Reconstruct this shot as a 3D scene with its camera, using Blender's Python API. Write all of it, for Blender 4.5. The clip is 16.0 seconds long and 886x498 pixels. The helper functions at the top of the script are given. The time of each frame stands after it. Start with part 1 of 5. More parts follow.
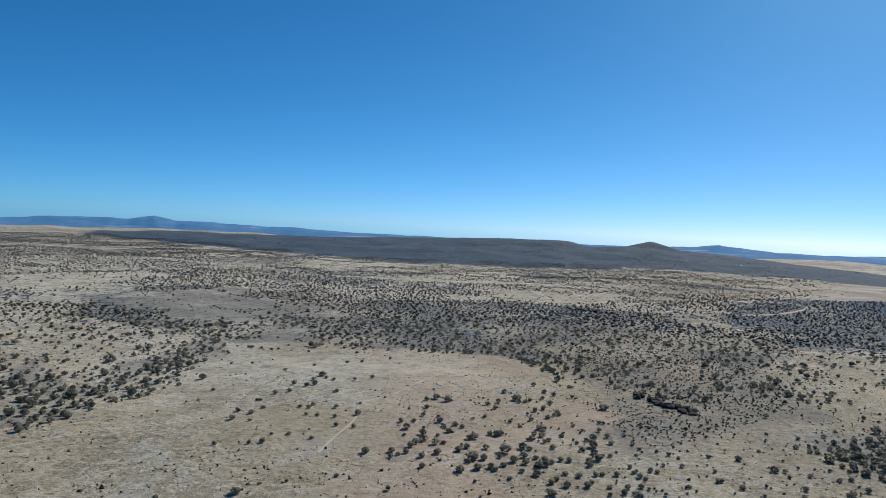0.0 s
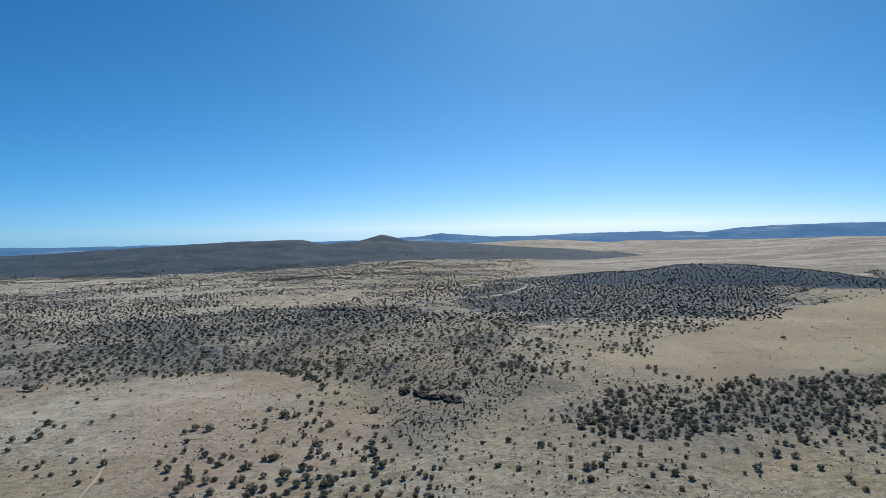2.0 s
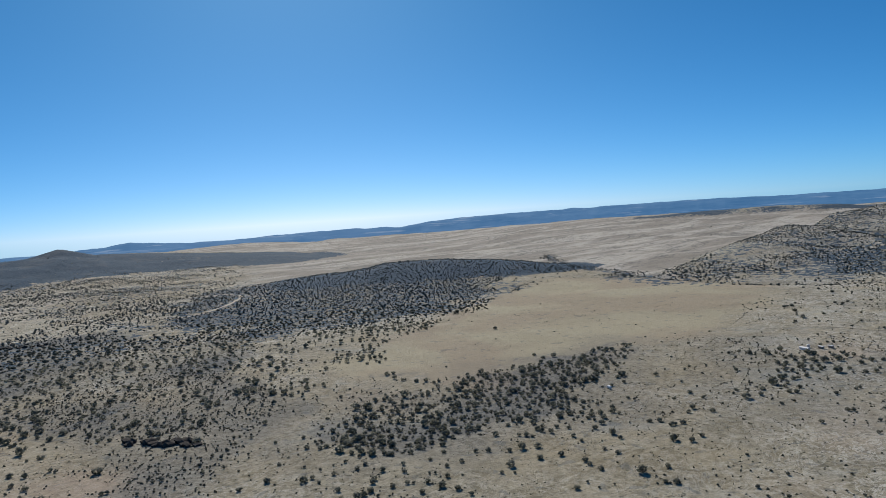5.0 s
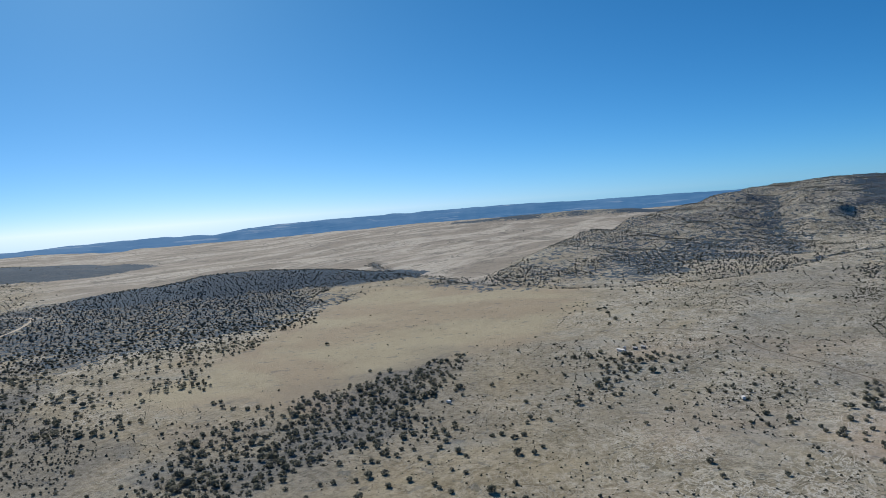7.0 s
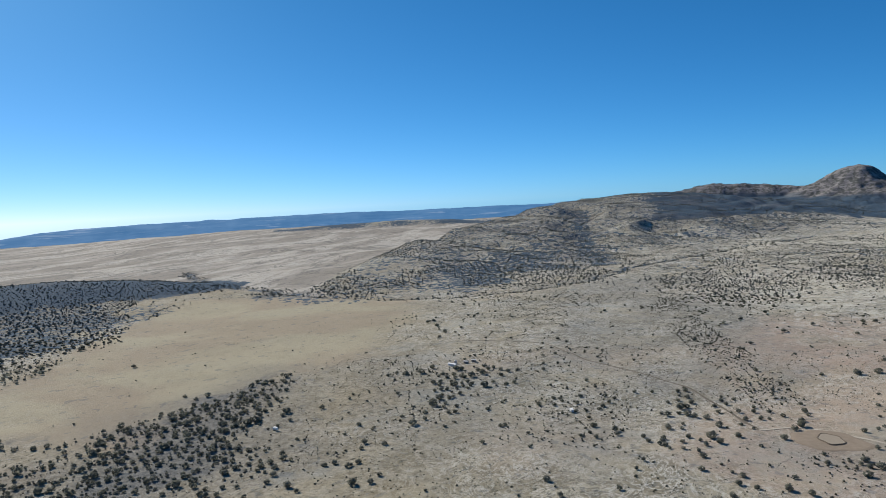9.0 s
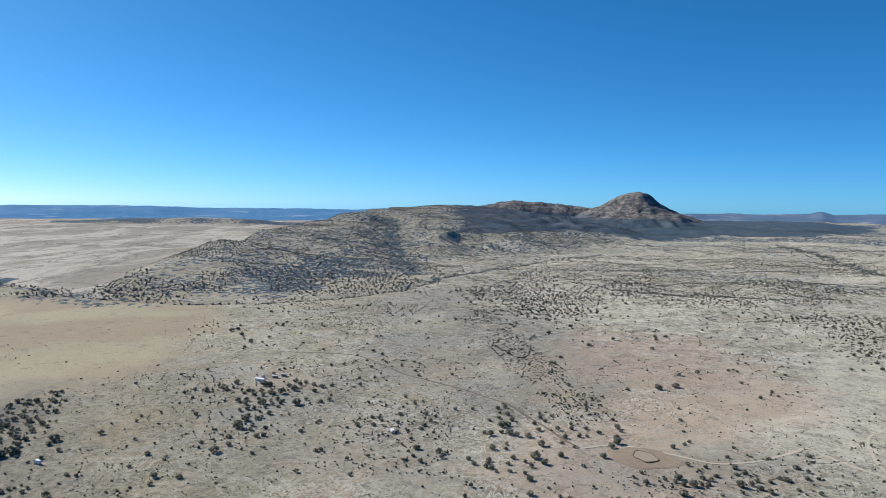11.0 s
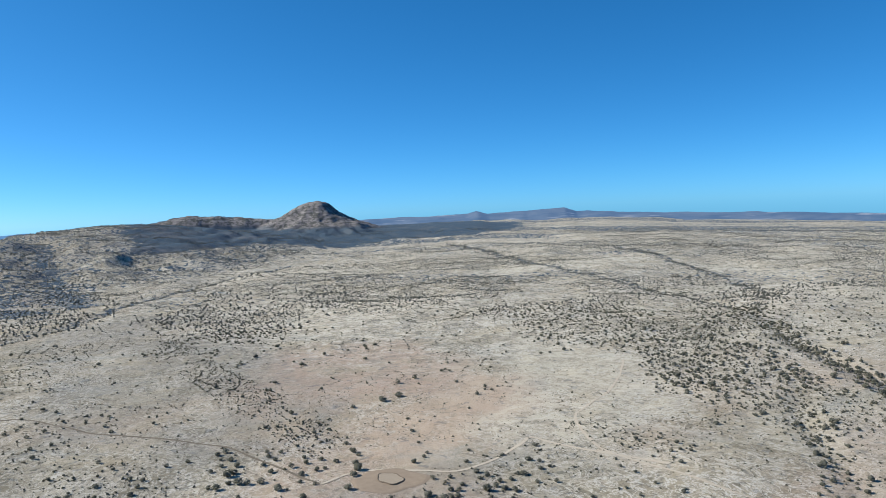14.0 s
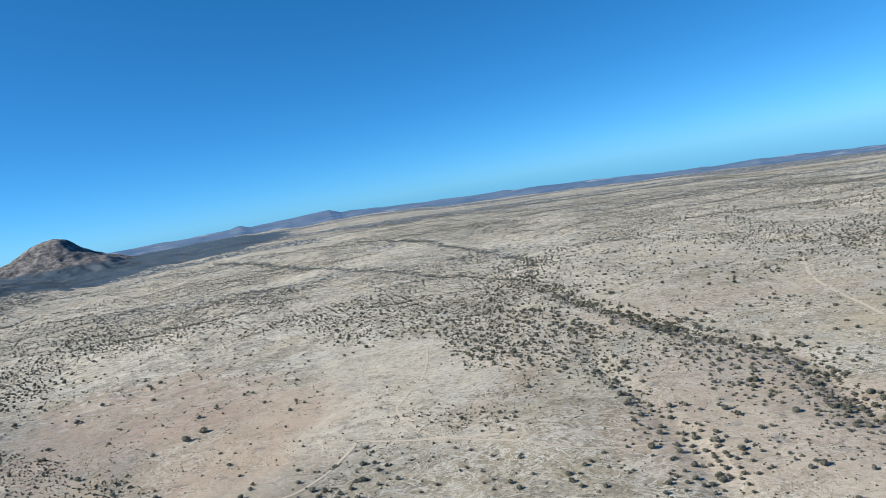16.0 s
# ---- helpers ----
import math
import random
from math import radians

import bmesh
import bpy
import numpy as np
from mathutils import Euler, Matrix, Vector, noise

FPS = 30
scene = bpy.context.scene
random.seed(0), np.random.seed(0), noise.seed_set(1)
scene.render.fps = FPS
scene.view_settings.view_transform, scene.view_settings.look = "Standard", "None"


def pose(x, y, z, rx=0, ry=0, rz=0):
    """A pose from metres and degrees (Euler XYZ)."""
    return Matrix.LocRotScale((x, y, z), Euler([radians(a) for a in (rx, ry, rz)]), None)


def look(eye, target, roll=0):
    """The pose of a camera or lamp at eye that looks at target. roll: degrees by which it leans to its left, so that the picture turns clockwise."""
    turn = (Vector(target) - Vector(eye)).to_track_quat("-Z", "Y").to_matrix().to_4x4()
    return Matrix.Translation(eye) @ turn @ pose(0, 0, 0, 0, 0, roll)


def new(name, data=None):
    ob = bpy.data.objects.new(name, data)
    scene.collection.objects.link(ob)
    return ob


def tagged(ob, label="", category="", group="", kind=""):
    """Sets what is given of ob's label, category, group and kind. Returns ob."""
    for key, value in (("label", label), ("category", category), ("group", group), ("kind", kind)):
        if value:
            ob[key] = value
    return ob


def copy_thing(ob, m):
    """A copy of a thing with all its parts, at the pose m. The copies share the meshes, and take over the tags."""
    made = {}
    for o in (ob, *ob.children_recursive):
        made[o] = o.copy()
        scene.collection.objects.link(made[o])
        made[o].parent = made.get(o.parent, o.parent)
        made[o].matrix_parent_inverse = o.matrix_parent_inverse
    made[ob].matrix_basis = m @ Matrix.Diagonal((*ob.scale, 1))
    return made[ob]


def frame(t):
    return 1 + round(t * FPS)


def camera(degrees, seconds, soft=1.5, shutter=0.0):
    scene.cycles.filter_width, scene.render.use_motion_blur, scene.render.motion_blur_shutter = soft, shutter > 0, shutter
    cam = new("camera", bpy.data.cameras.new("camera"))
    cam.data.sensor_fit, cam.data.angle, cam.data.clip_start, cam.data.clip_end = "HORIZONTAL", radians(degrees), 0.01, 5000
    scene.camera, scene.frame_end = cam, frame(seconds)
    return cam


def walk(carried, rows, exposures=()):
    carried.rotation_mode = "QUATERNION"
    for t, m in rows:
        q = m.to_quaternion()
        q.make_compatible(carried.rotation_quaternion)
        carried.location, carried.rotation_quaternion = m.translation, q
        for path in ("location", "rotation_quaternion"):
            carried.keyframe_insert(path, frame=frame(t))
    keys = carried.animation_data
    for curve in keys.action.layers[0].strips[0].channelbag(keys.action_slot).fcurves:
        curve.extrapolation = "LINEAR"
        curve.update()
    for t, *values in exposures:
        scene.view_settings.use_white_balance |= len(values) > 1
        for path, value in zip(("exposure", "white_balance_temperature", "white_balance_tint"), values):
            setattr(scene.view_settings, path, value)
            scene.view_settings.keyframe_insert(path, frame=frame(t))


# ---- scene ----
# ---- camera ----
cam = camera(64.19, 16.0, soft=0.65)


def gaze(heading, tilt, roll, x, y, z):
    """A pose from a compass heading, a tilt and a roll in degrees, and an eye over the plain."""
    h, p = radians(heading), radians(tilt)
    eye = Vector((x, y, z + 100))
    return look(eye, eye + Vector((math.sin(h) * math.cos(p), math.cos(h) * math.cos(p), math.sin(p))), roll)


PATH = [
    (0, 0.02, -1.83, 2.76, 0.0, -0.0, -0.1),
    (0.5, 5.78, -1.63, 3.27, -3.2, 4.0, 0.6),
    (1, 11.21, -1.44, 2.34, -6.3, 8.1, 1.4),
    (1.5, 16.64, -1.43, 0.80, -9.4, 12.1, 2.2),
    (2, 21.60, -1.75, -1.18, -12.2, 16.1, 3.3),
    (2.5, 25.90, -1.90, -2.68, -14.6, 20.2, 4.6),
    (3, 29.65, -1.98, -3.23, -16.5, 24.1, 6.1),
    (3.5, 33.48, -2.20, -3.93, -18.1, 28.0, 7.7),
    (4, 37.54, -2.38, -4.10, -19.5, 31.9, 9.4),
    (6.5, 56.67, -3.54, -4.13, -20.2, 52.2, 20.6),
    (7, 60.11, -3.58, -4.33, -17.2, 55.8, 21.4),
    (7.5, 63.75, -3.82, -3.87, -13.8, 59.3, 22.1),
    (8, 67.45, -3.89, -3.70, -10.0, 62.6, 22.8),
    (8.5, 70.95, -3.89, -3.17, -5.7, 65.8, 23.5),
    (9, 74.41, -3.81, -2.99, -1.1, 69.1, 24.1),
    (11.5, 94.26, -3.57, 0.98, 36.0, 87.9, 23.1),
    (12, 98.35, -3.41, 0.63, 42.0, 90.3, 23.5),
    (12.5, 102.42, -3.24, 0.56, 47.8, 92.6, 24.0),
    (13, 106.71, -3.15, -0.07, 53.4, 94.6, 24.5),
    (13.5, 111.22, -3.09, -0.60, 58.9, 96.4, 24.8),
    (14, 115.76, -3.19, -2.39, 64.3, 97.9, 24.8),
    (14.5, 120.27, -3.39, -4.56, 69.5, 99.4, 24.6),
    (15, 124.94, -3.77, -6.99, 74.5, 100.8, 24.2),
    (15.5, 129.62, -4.24, -8.55, 79.5, 102.2, 23.4),
    (16, 134.34, -4.90, -9.92, 84.4, 103.6, 22.5),
]


def glide(rows, step=0.5):
    """The rows with others laid between them on one natural cubic curve, so that the flight stays round where they lie far apart."""
    p = np.array(rows, float)
    t, h = p[:, 0], np.diff(p[:, 0])
    n = len(t)
    a, b = np.eye(n), np.zeros((n, p.shape[1] - 1))
    for i in range(1, n - 1):
        a[i, i - 1:i + 2] = h[i - 1], 2 * (h[i - 1] + h[i]), h[i]
        b[i] = 6 * ((p[i + 1, 1:] - p[i, 1:]) / h[i] - (p[i, 1:] - p[i - 1, 1:]) / h[i - 1])
    m = np.linalg.solve(a, b)
    out = []
    for s in np.arange(t[0], t[-1] + 0.01, step):
        i = min(int(np.searchsorted(t, s + 1e-6, "right")) - 1, n - 2)
        u, v = t[i + 1] - s, s - t[i]
        row = (m[i] * u ** 3 + m[i + 1] * v ** 3) / (6 * h[i]) + (p[i, 1:] / h[i] - m[i] * h[i] / 6) * u + (p[i + 1, 1:] / h[i] - m[i + 1] * h[i] / 6) * v
        out.append((float(s), *row))
    return out


walk(cam, [(t, gaze(*row)) for t, *row in glide(PATH)], exposures=[(0.0, 0.3), (4.0, 0.12), (9.0, 0.38), (12.5, 0.76), (16.0, 0.82)])

# ---- sky and sun ----
SUN_AZ, SUN_EL = 34.5, 33.0
world = bpy.data.worlds.new("desert_sky")
scene.world = world
world.use_nodes = True
wn = world.node_tree.nodes
sky = wn.new("ShaderNodeTexSky")
sky.sky_type = "NISHITA"
sky.sun_disc = False
sky.sun_elevation, sky.sun_rotation = radians(SUN_EL), radians(SUN_AZ)
sky.altitude, sky.air_density, sky.dust_density, sky.ozone_density = 4000, 0.71, 6.0, 4.0
split, deep, scale_red, join = (wn.new(k) for k in ("ShaderNodeSeparateColor", "ShaderNodeMath", "ShaderNodeMath", "ShaderNodeCombineColor"))
scale_green, scale_blue, soft_green, soft_blue = (wn.new("ShaderNodeMath") for _ in range(4))
soft_green.operation = soft_blue.operation = "POWER"
soft_green.inputs[1].default_value, soft_blue.inputs[1].default_value = 0.88, 0.80
deep.operation, scale_red.operation, scale_green.operation, scale_blue.operation = "POWER", "MULTIPLY", "MULTIPLY", "MULTIPLY"
scale_blue.inputs[1].default_value = 1.53
deep.inputs[1].default_value, scale_red.inputs[1].default_value, scale_green.inputs[1].default_value = 1.33, 0.25, 0.99
for a, b in ((sky.outputs[0], split.inputs[0]), (split.outputs[0], deep.inputs[0]), (deep.outputs[0], scale_red.inputs[0]), (scale_red.outputs[0], join.inputs[0]),
             (split.outputs[1], soft_green.inputs[0]), (soft_green.outputs[0], scale_green.inputs[0]), (scale_green.outputs[0], join.inputs[1]), (split.outputs[2], soft_blue.inputs[0]), (soft_blue.outputs[0], scale_blue.inputs[0]), (scale_blue.outputs[0], join.inputs[2]), (join.outputs[0], wn["Background"].inputs["Color"])):
    world.node_tree.links.new(a, b)
wn["Background"].inputs["Strength"].default_value = 0.083

sun = new("sun", bpy.data.lights.new("sun", "SUN"))
sun.data.energy, sun.data.angle, sun.data.color = 4.45, radians(0.55), (1.0, 0.935, 0.845)
sun.matrix_world = look((0, 0, 900), Vector((0, 0, 900)) - Vector((
    math.sin(radians(SUN_AZ)) * math.cos(radians(SUN_EL)), math.cos(radians(SUN_AZ)) * math.cos(radians(SUN_EL)), math.sin(radians(SUN_EL)))))


# ---- materials ----
class Nodes:
    """A thin wrapper to write node materials in few words."""

    def __init__(self, name):
        self.mat = bpy.data.materials.new(name)
        self.mat.use_nodes = True
        self.tree = self.mat.node_tree
        self.out = self.tree.nodes["Principled BSDF"]
        self.out.inputs["Specular IOR Level"].default_value = 0.04

    def put(self, socket, value):
        if isinstance(value, bpy.types.NodeSocket):
            self.tree.links.new(value, socket)
        elif isinstance(value, tuple) and len(value) == 3 and socket.type == "RGBA":
            socket.default_value = (*value, 1)
        else:
            socket.default_value = value

    def place(self):
        return self.tree.nodes.new("ShaderNodeNewGeometry").outputs["Position"]

    def scaled(self, vector, sx, sy, sz):
        n = self.tree.nodes.new("ShaderNodeVectorMath")
        n.operation = "MULTIPLY"
        self.put(n.inputs[0], vector)
        n.inputs[1].default_value = (sx, sy, sz)
        return n.outputs[0]

    def noise(self, vector, scale, detail=4.0, rough=0.55, warp=0.0):
        n = self.tree.nodes.new("ShaderNodeTexNoise")
        self.put(n.inputs["Vector"], vector)
        n.inputs["Scale"].default_value, n.inputs["Detail"].default_value = scale, detail
        n.inputs["Roughness"].default_value, n.inputs["Distortion"].default_value = rough, warp
        return n.outputs["Fac"]

    def step(self, value, lo, hi, a=0.0, b=1.0):
        n = self.tree.nodes.new("ShaderNodeMapRange")
        n.interpolation_type = "SMOOTHSTEP"
        self.put(n.inputs["Value"], value)
        for key, v in (("From Min", lo), ("From Max", hi), ("To Min", a), ("To Max", b)):
            n.inputs[key].default_value = v
        return n.outputs["Result"]

    def mix(self, fac, a, b, how="MIX"):
        n = self.tree.nodes.new("ShaderNodeMix")
        n.data_type, n.blend_type = "RGBA", how
        self.put(n.inputs[0], fac)
        self.put(n.inputs[6], a)
        self.put(n.inputs[7], b)
        return n.outputs[2]

    def math(self, how, a, b=0.0):
        n = self.tree.nodes.new("ShaderNodeMath")
        n.operation = how
        self.put(n.inputs[0], a)
        self.put(n.inputs[1], b)
        return n.outputs[0]

    def attr(self, name):
        n = self.tree.nodes.new("ShaderNodeAttribute")
        n.attribute_name = name
        return n.outputs["Fac"]

    def lone(self):
        return self.tree.nodes.new("ShaderNodeObjectInfo").outputs["Random"]

    def island(self):
        return self.tree.nodes.new("ShaderNodeNewGeometry").outputs["Random Per Island"]

    def bump(self, height, strength, distance):
        n = self.tree.nodes.new("ShaderNodeBump")
        self.put(n.inputs["Height"], height)
        n.inputs["Strength"].default_value, n.inputs["Distance"].default_value = strength, distance
        self.put(self.out.inputs["Normal"], n.outputs[0])

    def done(self, colour, rough=0.9, metal=0.0):
        self.put(self.out.inputs["Base Color"], colour)
        self.put(self.out.inputs["Roughness"], rough)
        self.out.inputs["Metallic"].default_value = metal
        return self.mat


def ground_material():
    n = Nodes("dry_grassland")
    p = n.place()
    flat = n.scaled(p, 1, 1, 0.2)
    broad = n.noise(flat, 0.006, 5, 0.6, 0.6)
    mid = n.noise(flat, 0.035, 5, 0.65, 0.8)
    fine = n.noise(flat, 0.22, 4, 0.7)
    grain = n.noise(flat, 0.75, 4, 0.8)
    grass = n.mix(n.step(mid, 0.38, 0.62), (0.20, 0.182, 0.13), (0.375, 0.352, 0.275))
    grass = n.mix(n.step(broad, 0.40, 0.62, 0, 0.7), grass, (0.30, 0.265, 0.195))
    scrub = n.noise(flat, 0.075, 5, 0.72, 1.2)
    grass = n.mix(n.step(scrub, 0.53, 0.66, 0, 0.7), grass, (0.155, 0.148, 0.118))
    grass = n.mix(n.step(fine, 0.55, 0.68, 0, 0.85), grass, (0.44, 0.43, 0.385))
    grass = n.mix(n.step(fine, 0.34, 0.45, 0.72, 0), grass, (0.14, 0.132, 0.105))
    vein = n.math("ABSOLUTE", n.math("SUBTRACT", n.noise(flat, 0.022, 6, 0.62, 1.8), 0.5))
    grass = n.mix(n.step(vein, 0.004, 0.022, 0.7, 0), grass, (0.50, 0.475, 0.41))
    gully = n.math("ABSOLUTE", n.math("SUBTRACT", n.noise(n.scaled(p, 1.3, 0.8, 0.2), 0.016, 6, 0.6, 1.2), 0.5))
    grass = n.mix(n.step(gully, 0.002, 0.014, 0.65, 0), grass, (0.15, 0.14, 0.112))
    patch = n.step(n.noise(flat, 0.03, 4, 0.6, 0.5), 0.42, 0.58)
    fleck = n.math("MULTIPLY", n.step(n.noise(flat, 0.17, 3, 0.6, 0.4), 0.57, 0.63, 0, 0.85), patch)
    grass = n.mix(fleck, grass, (0.105, 0.104, 0.083))
    scratch = n.math("ABSOLUTE", n.math("SUBTRACT", n.noise(n.scaled(p, 0.7, 1.3, 0.2), 0.05, 5, 0.6, 2.5), 0.5))
    grass = n.mix(n.step(scratch, 0.003, 0.02, 0.55, 0), grass, (0.165, 0.155, 0.125))
    grass = n.mix(n.math("MULTIPLY", n.attr("tan_grass"), n.step(broad, 0.3, 0.6, 0.6, 0.92)), grass, n.mix(n.step(fine, 0.35, 0.62), (0.195, 0.163, 0.105), (0.325, 0.28, 0.19)))
    wisp = n.math("ABSOLUTE", n.math("SUBTRACT", n.noise(n.scaled(p, 0.8, 1.2, 0.2), 0.075, 5, 0.65, 2.2), 0.5))
    grass = n.mix(n.math("MULTIPLY", n.math("MULTIPLY", n.step(wisp, 0.004, 0.04, 0.95, 0), n.step(n.attr("tan_grass"), 0.0, 1.0, 1.0, 0.3)), n.step(n.noise(flat, 0.013, 3, 0.6), 0.40, 0.58, 0.35, 1.0)), grass, (0.53, 0.515, 0.455))
    tuft = n.noise(flat, 0.40, 3, 0.7)
    grass = n.mix(n.math("MULTIPLY", n.step(tuft, 0.55, 0.62, 0, 0.8), n.step(n.noise(flat, 0.021, 4, 0.6, 0.5), 0.40, 0.60, 0.15, 1.0)), grass, (0.10, 0.10, 0.078))
    grass = n.mix(n.step(n.noise(flat, 0.017, 4, 0.6, 0.7), 0.52, 0.68, 0, 0.5), grass, (0.37, 0.325, 0.225))
    grass = n.mix(n.step(n.noise(n.scaled(p, 1.1, 0.9, 0.2), 0.0145, 4, 0.6, 0.9), 0.54, 0.70, 0, 0.5), grass, (0.31, 0.32, 0.29))
    red = n.mix(mid, (0.32, 0.236, 0.185), (0.40, 0.318, 0.252))
    col = n.mix(n.math("MULTIPLY", n.attr("red_soil"), n.step(scrub, 0.42, 0.62, 0.95, 0.45)), grass, red)
    col = n.mix(n.math("MULTIPLY", n.attr("orange_soil"), n.step(scrub, 0.42, 0.62, 0.75, 0.3)), col, n.mix(mid, (0.375, 0.295, 0.215), (0.44, 0.365, 0.28)))
    pale = n.mix(mid, (0.44, 0.415, 0.33), (0.55, 0.525, 0.44))
    col = n.mix(n.math("MULTIPLY", n.attr("pale_soil"), n.step(scrub, 0.38, 0.6, 0.85, 0.25)), col, pale)
    tilled = n.mix(n.step(broad, 0.4, 0.6), (0.315, 0.265, 0.19), (0.365, 0.328, 0.23))
    col = n.mix(n.math("MULTIPLY", n.attr("bare_field"), n.step(scrub, 0.45, 0.68, 0.94, 0.6)), col, tilled)
    streak = n.noise(n.scaled(p, 0.0016, 0.006, 0.0), 1.0, 5, 0.65, 0.9)
    valley = n.mix(n.step(streak, 0.43, 0.57), (0.275, 0.25, 0.212), (0.43, 0.402, 0.348))
    valley = n.mix(n.step(n.noise(n.scaled(p, 0.006, 0.024, 0.0), 1.0, 6, 0.7, 1.2), 0.53, 0.66, 0, 0.6), valley, (0.17, 0.165, 0.148))
    drain = n.math("ABSOLUTE", n.math("SUBTRACT", n.noise(n.scaled(p, 0.0022, 0.0045, 0.0), 1.0, 6, 0.62, 1.0), 0.5))
    valley = n.mix(n.step(drain, 0.002, 0.016, 0.75, 0), valley, (0.13, 0.13, 0.118))
    valley = n.mix(n.step(gully, 0.003, 0.012, 0.6, 0), valley, (0.15, 0.145, 0.12))
    valley = n.mix(n.step(n.noise(n.scaled(p, 0.004, 0.009, 0.0), 1.0, 5, 0.65, 0.6), 0.54, 0.68, 0, 0.55), valley, (0.20, 0.185, 0.15))
    mottle = n.noise(flat, 0.055, 5, 0.72, 1.4)
    col = n.mix(n.math("MULTIPLY", n.attr("rough_scrub"), n.step(mottle, 0.53, 0.61, 0, 0.7)), col, (0.15, 0.15, 0.13))
    col = n.mix(n.math("MULTIPLY", n.attr("rough_scrub"), n.step(mottle, 0.38, 0.46, 0.65, 0)), col, (0.56, 0.54, 0.475))
    col = n.mix(n.attr("valley_grass"), col, valley)
    litter = n.mix(n.step(fine, 0.35, 0.6), (0.085, 0.092, 0.095), (0.16, 0.162, 0.155))
    col = n.mix(n.math("MULTIPLY", n.attr("litter"), n.step(mid, 0.25, 0.55, 0.6, 1.0)), col, litter)
    col = n.mix(n.step(grain, 0.54, 0.68, 0, 0.4), col, (0.13, 0.12, 0.09))
    col = n.mix(n.step(grain, 0.30, 0.44, 0.3, 0), col, (0.56, 0.53, 0.46))
    # dark woodland cover, with distance haze painted in as blue
    hazed_canopy = n.mix(n.step(fine, 0.35, 0.62), (0.036, 0.064, 0.094), (0.072, 0.105, 0.138))
    hazed_canopy = n.mix(n.step(n.noise(flat, 0.011, 5, 0.65, 0.8), 0.5, 0.68, 0, 0.55), hazed_canopy, (0.12, 0.135, 0.145))
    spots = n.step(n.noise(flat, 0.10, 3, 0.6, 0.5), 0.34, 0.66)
    col = n.mix(n.step(n.math("SUBTRACT", n.attr("hazed_canopy"), spots), -0.06, 0.10), col, hazed_canopy)
    rock = n.mix(n.step(n.noise(n.scaled(p, 0.02, 0.02, 0.12), 1.0, 5, 0.7), 0.35, 0.65), (0.13, 0.124, 0.124), (0.255, 0.24, 0.233))
    rock = n.mix(n.step(n.noise(n.scaled(p, 0.06, 0.06, 0.02), 1.0, 4, 0.65), 0.46, 0.58, 0, 0.8), rock, (0.06, 0.066, 0.06))
    col = n.mix(n.attr("rock"), col, rock)
    n.bump(n.mix(0.5, fine, grain), 0.9, 1.2)
    return n.done(col, 0.95)


def foliage_material(name, dark, light, lone):
    n = Nodes(name)
    tone = n.lone() if lone else n.attr("tone")
    col = n.mix(tone, dark, light)
    col = n.mix(n.math("MULTIPLY", n.island(), 0.5), col, (0.15, 0.148, 0.105))
    col = n.mix(n.step(n.noise(n.place(), 1.3, 2), 0.4, 0.7, 0, 0.4), col, (0.068, 0.075, 0.053))
    n.done(col, 0.8)
    leaf, both = n.tree.nodes.new("ShaderNodeBsdfTranslucent"), n.tree.nodes.new("ShaderNodeMixShader")
    n.put(leaf.inputs["Color"], col)
    n.put(both.inputs[0], 0.55)
    n.put(both.inputs[1], n.out.outputs[0])
    n.put(both.inputs[2], leaf.outputs[0])
    n.put(n.tree.nodes["Material Output"].inputs["Surface"], both.outputs[0])
    return n.mat


def plain(name, a, b, scale=2.0, rough=0.8, metal=0.0):
    n = Nodes(name)
    return n.done(n.mix(n.noise(n.place(), scale, 5, 0.65), a, b), rough, metal)


GROUND = ground_material()
LEAF_LONE = foliage_material("juniper_leaf", (0.15, 0.157, 0.13), (0.225, 0.225, 0.185), True)
LEAF_FAR = foliage_material("juniper_leaf_distant", (0.15, 0.157, 0.13), (0.225, 0.225, 0.185), False)
# far junipers: leaf colour paled and blued to carry the haze
LEAF_HAZE = foliage_material("hazed_juniper_leaf", (0.17, 0.185, 0.18), (0.235, 0.245, 0.23), False)
SHRUB = foliage_material("dry_shrub", (0.10, 0.098, 0.075), (0.23, 0.215, 0.17), False)
BARK = plain("shaggy_bark", (0.11, 0.085, 0.065), (0.2, 0.165, 0.13), 6.0)
TRACK = plain("packed_dirt", (0.37, 0.325, 0.255), (0.47, 0.425, 0.35), 0.35, 0.95)
RUT = plain("dark_ruts", (0.10, 0.088, 0.07), (0.2, 0.175, 0.14), 0.5, 0.95)
PAN = plain("damp_clay", (0.19, 0.152, 0.112), (0.29, 0.24, 0.185), 0.3, 0.9)
BED = plain("dried_mud", (0.25, 0.212, 0.165), (0.32, 0.278, 0.215), 0.4, 0.9)
BERM = plain("dark_clay", (0.12, 0.1, 0.075), (0.19, 0.155, 0.12), 0.8, 0.9)
WHITE = plain("chalky_white_paint", (0.58, 0.58, 0.565), (0.72, 0.715, 0.70), 0.7, 0.6)
TIN = plain("weathered_tin", (0.42, 0.43, 0.44), (0.58, 0.58, 0.58), 0.9, 0.45, 0.6)
BOARD = plain("grey_board", (0.2, 0.18, 0.155), (0.3, 0.27, 0.24), 1.5, 0.85)
DARK = plain("dark_window", (0.03, 0.035, 0.04), (0.05, 0.055, 0.06), 1.0, 0.15)
# near-black stone colour that stands for the shade of a cut bank
SHADE_STONE = plain("shade_dark_stone", (0.04, 0.037, 0.034), (0.085, 0.075, 0.066), 0.9, 0.9)


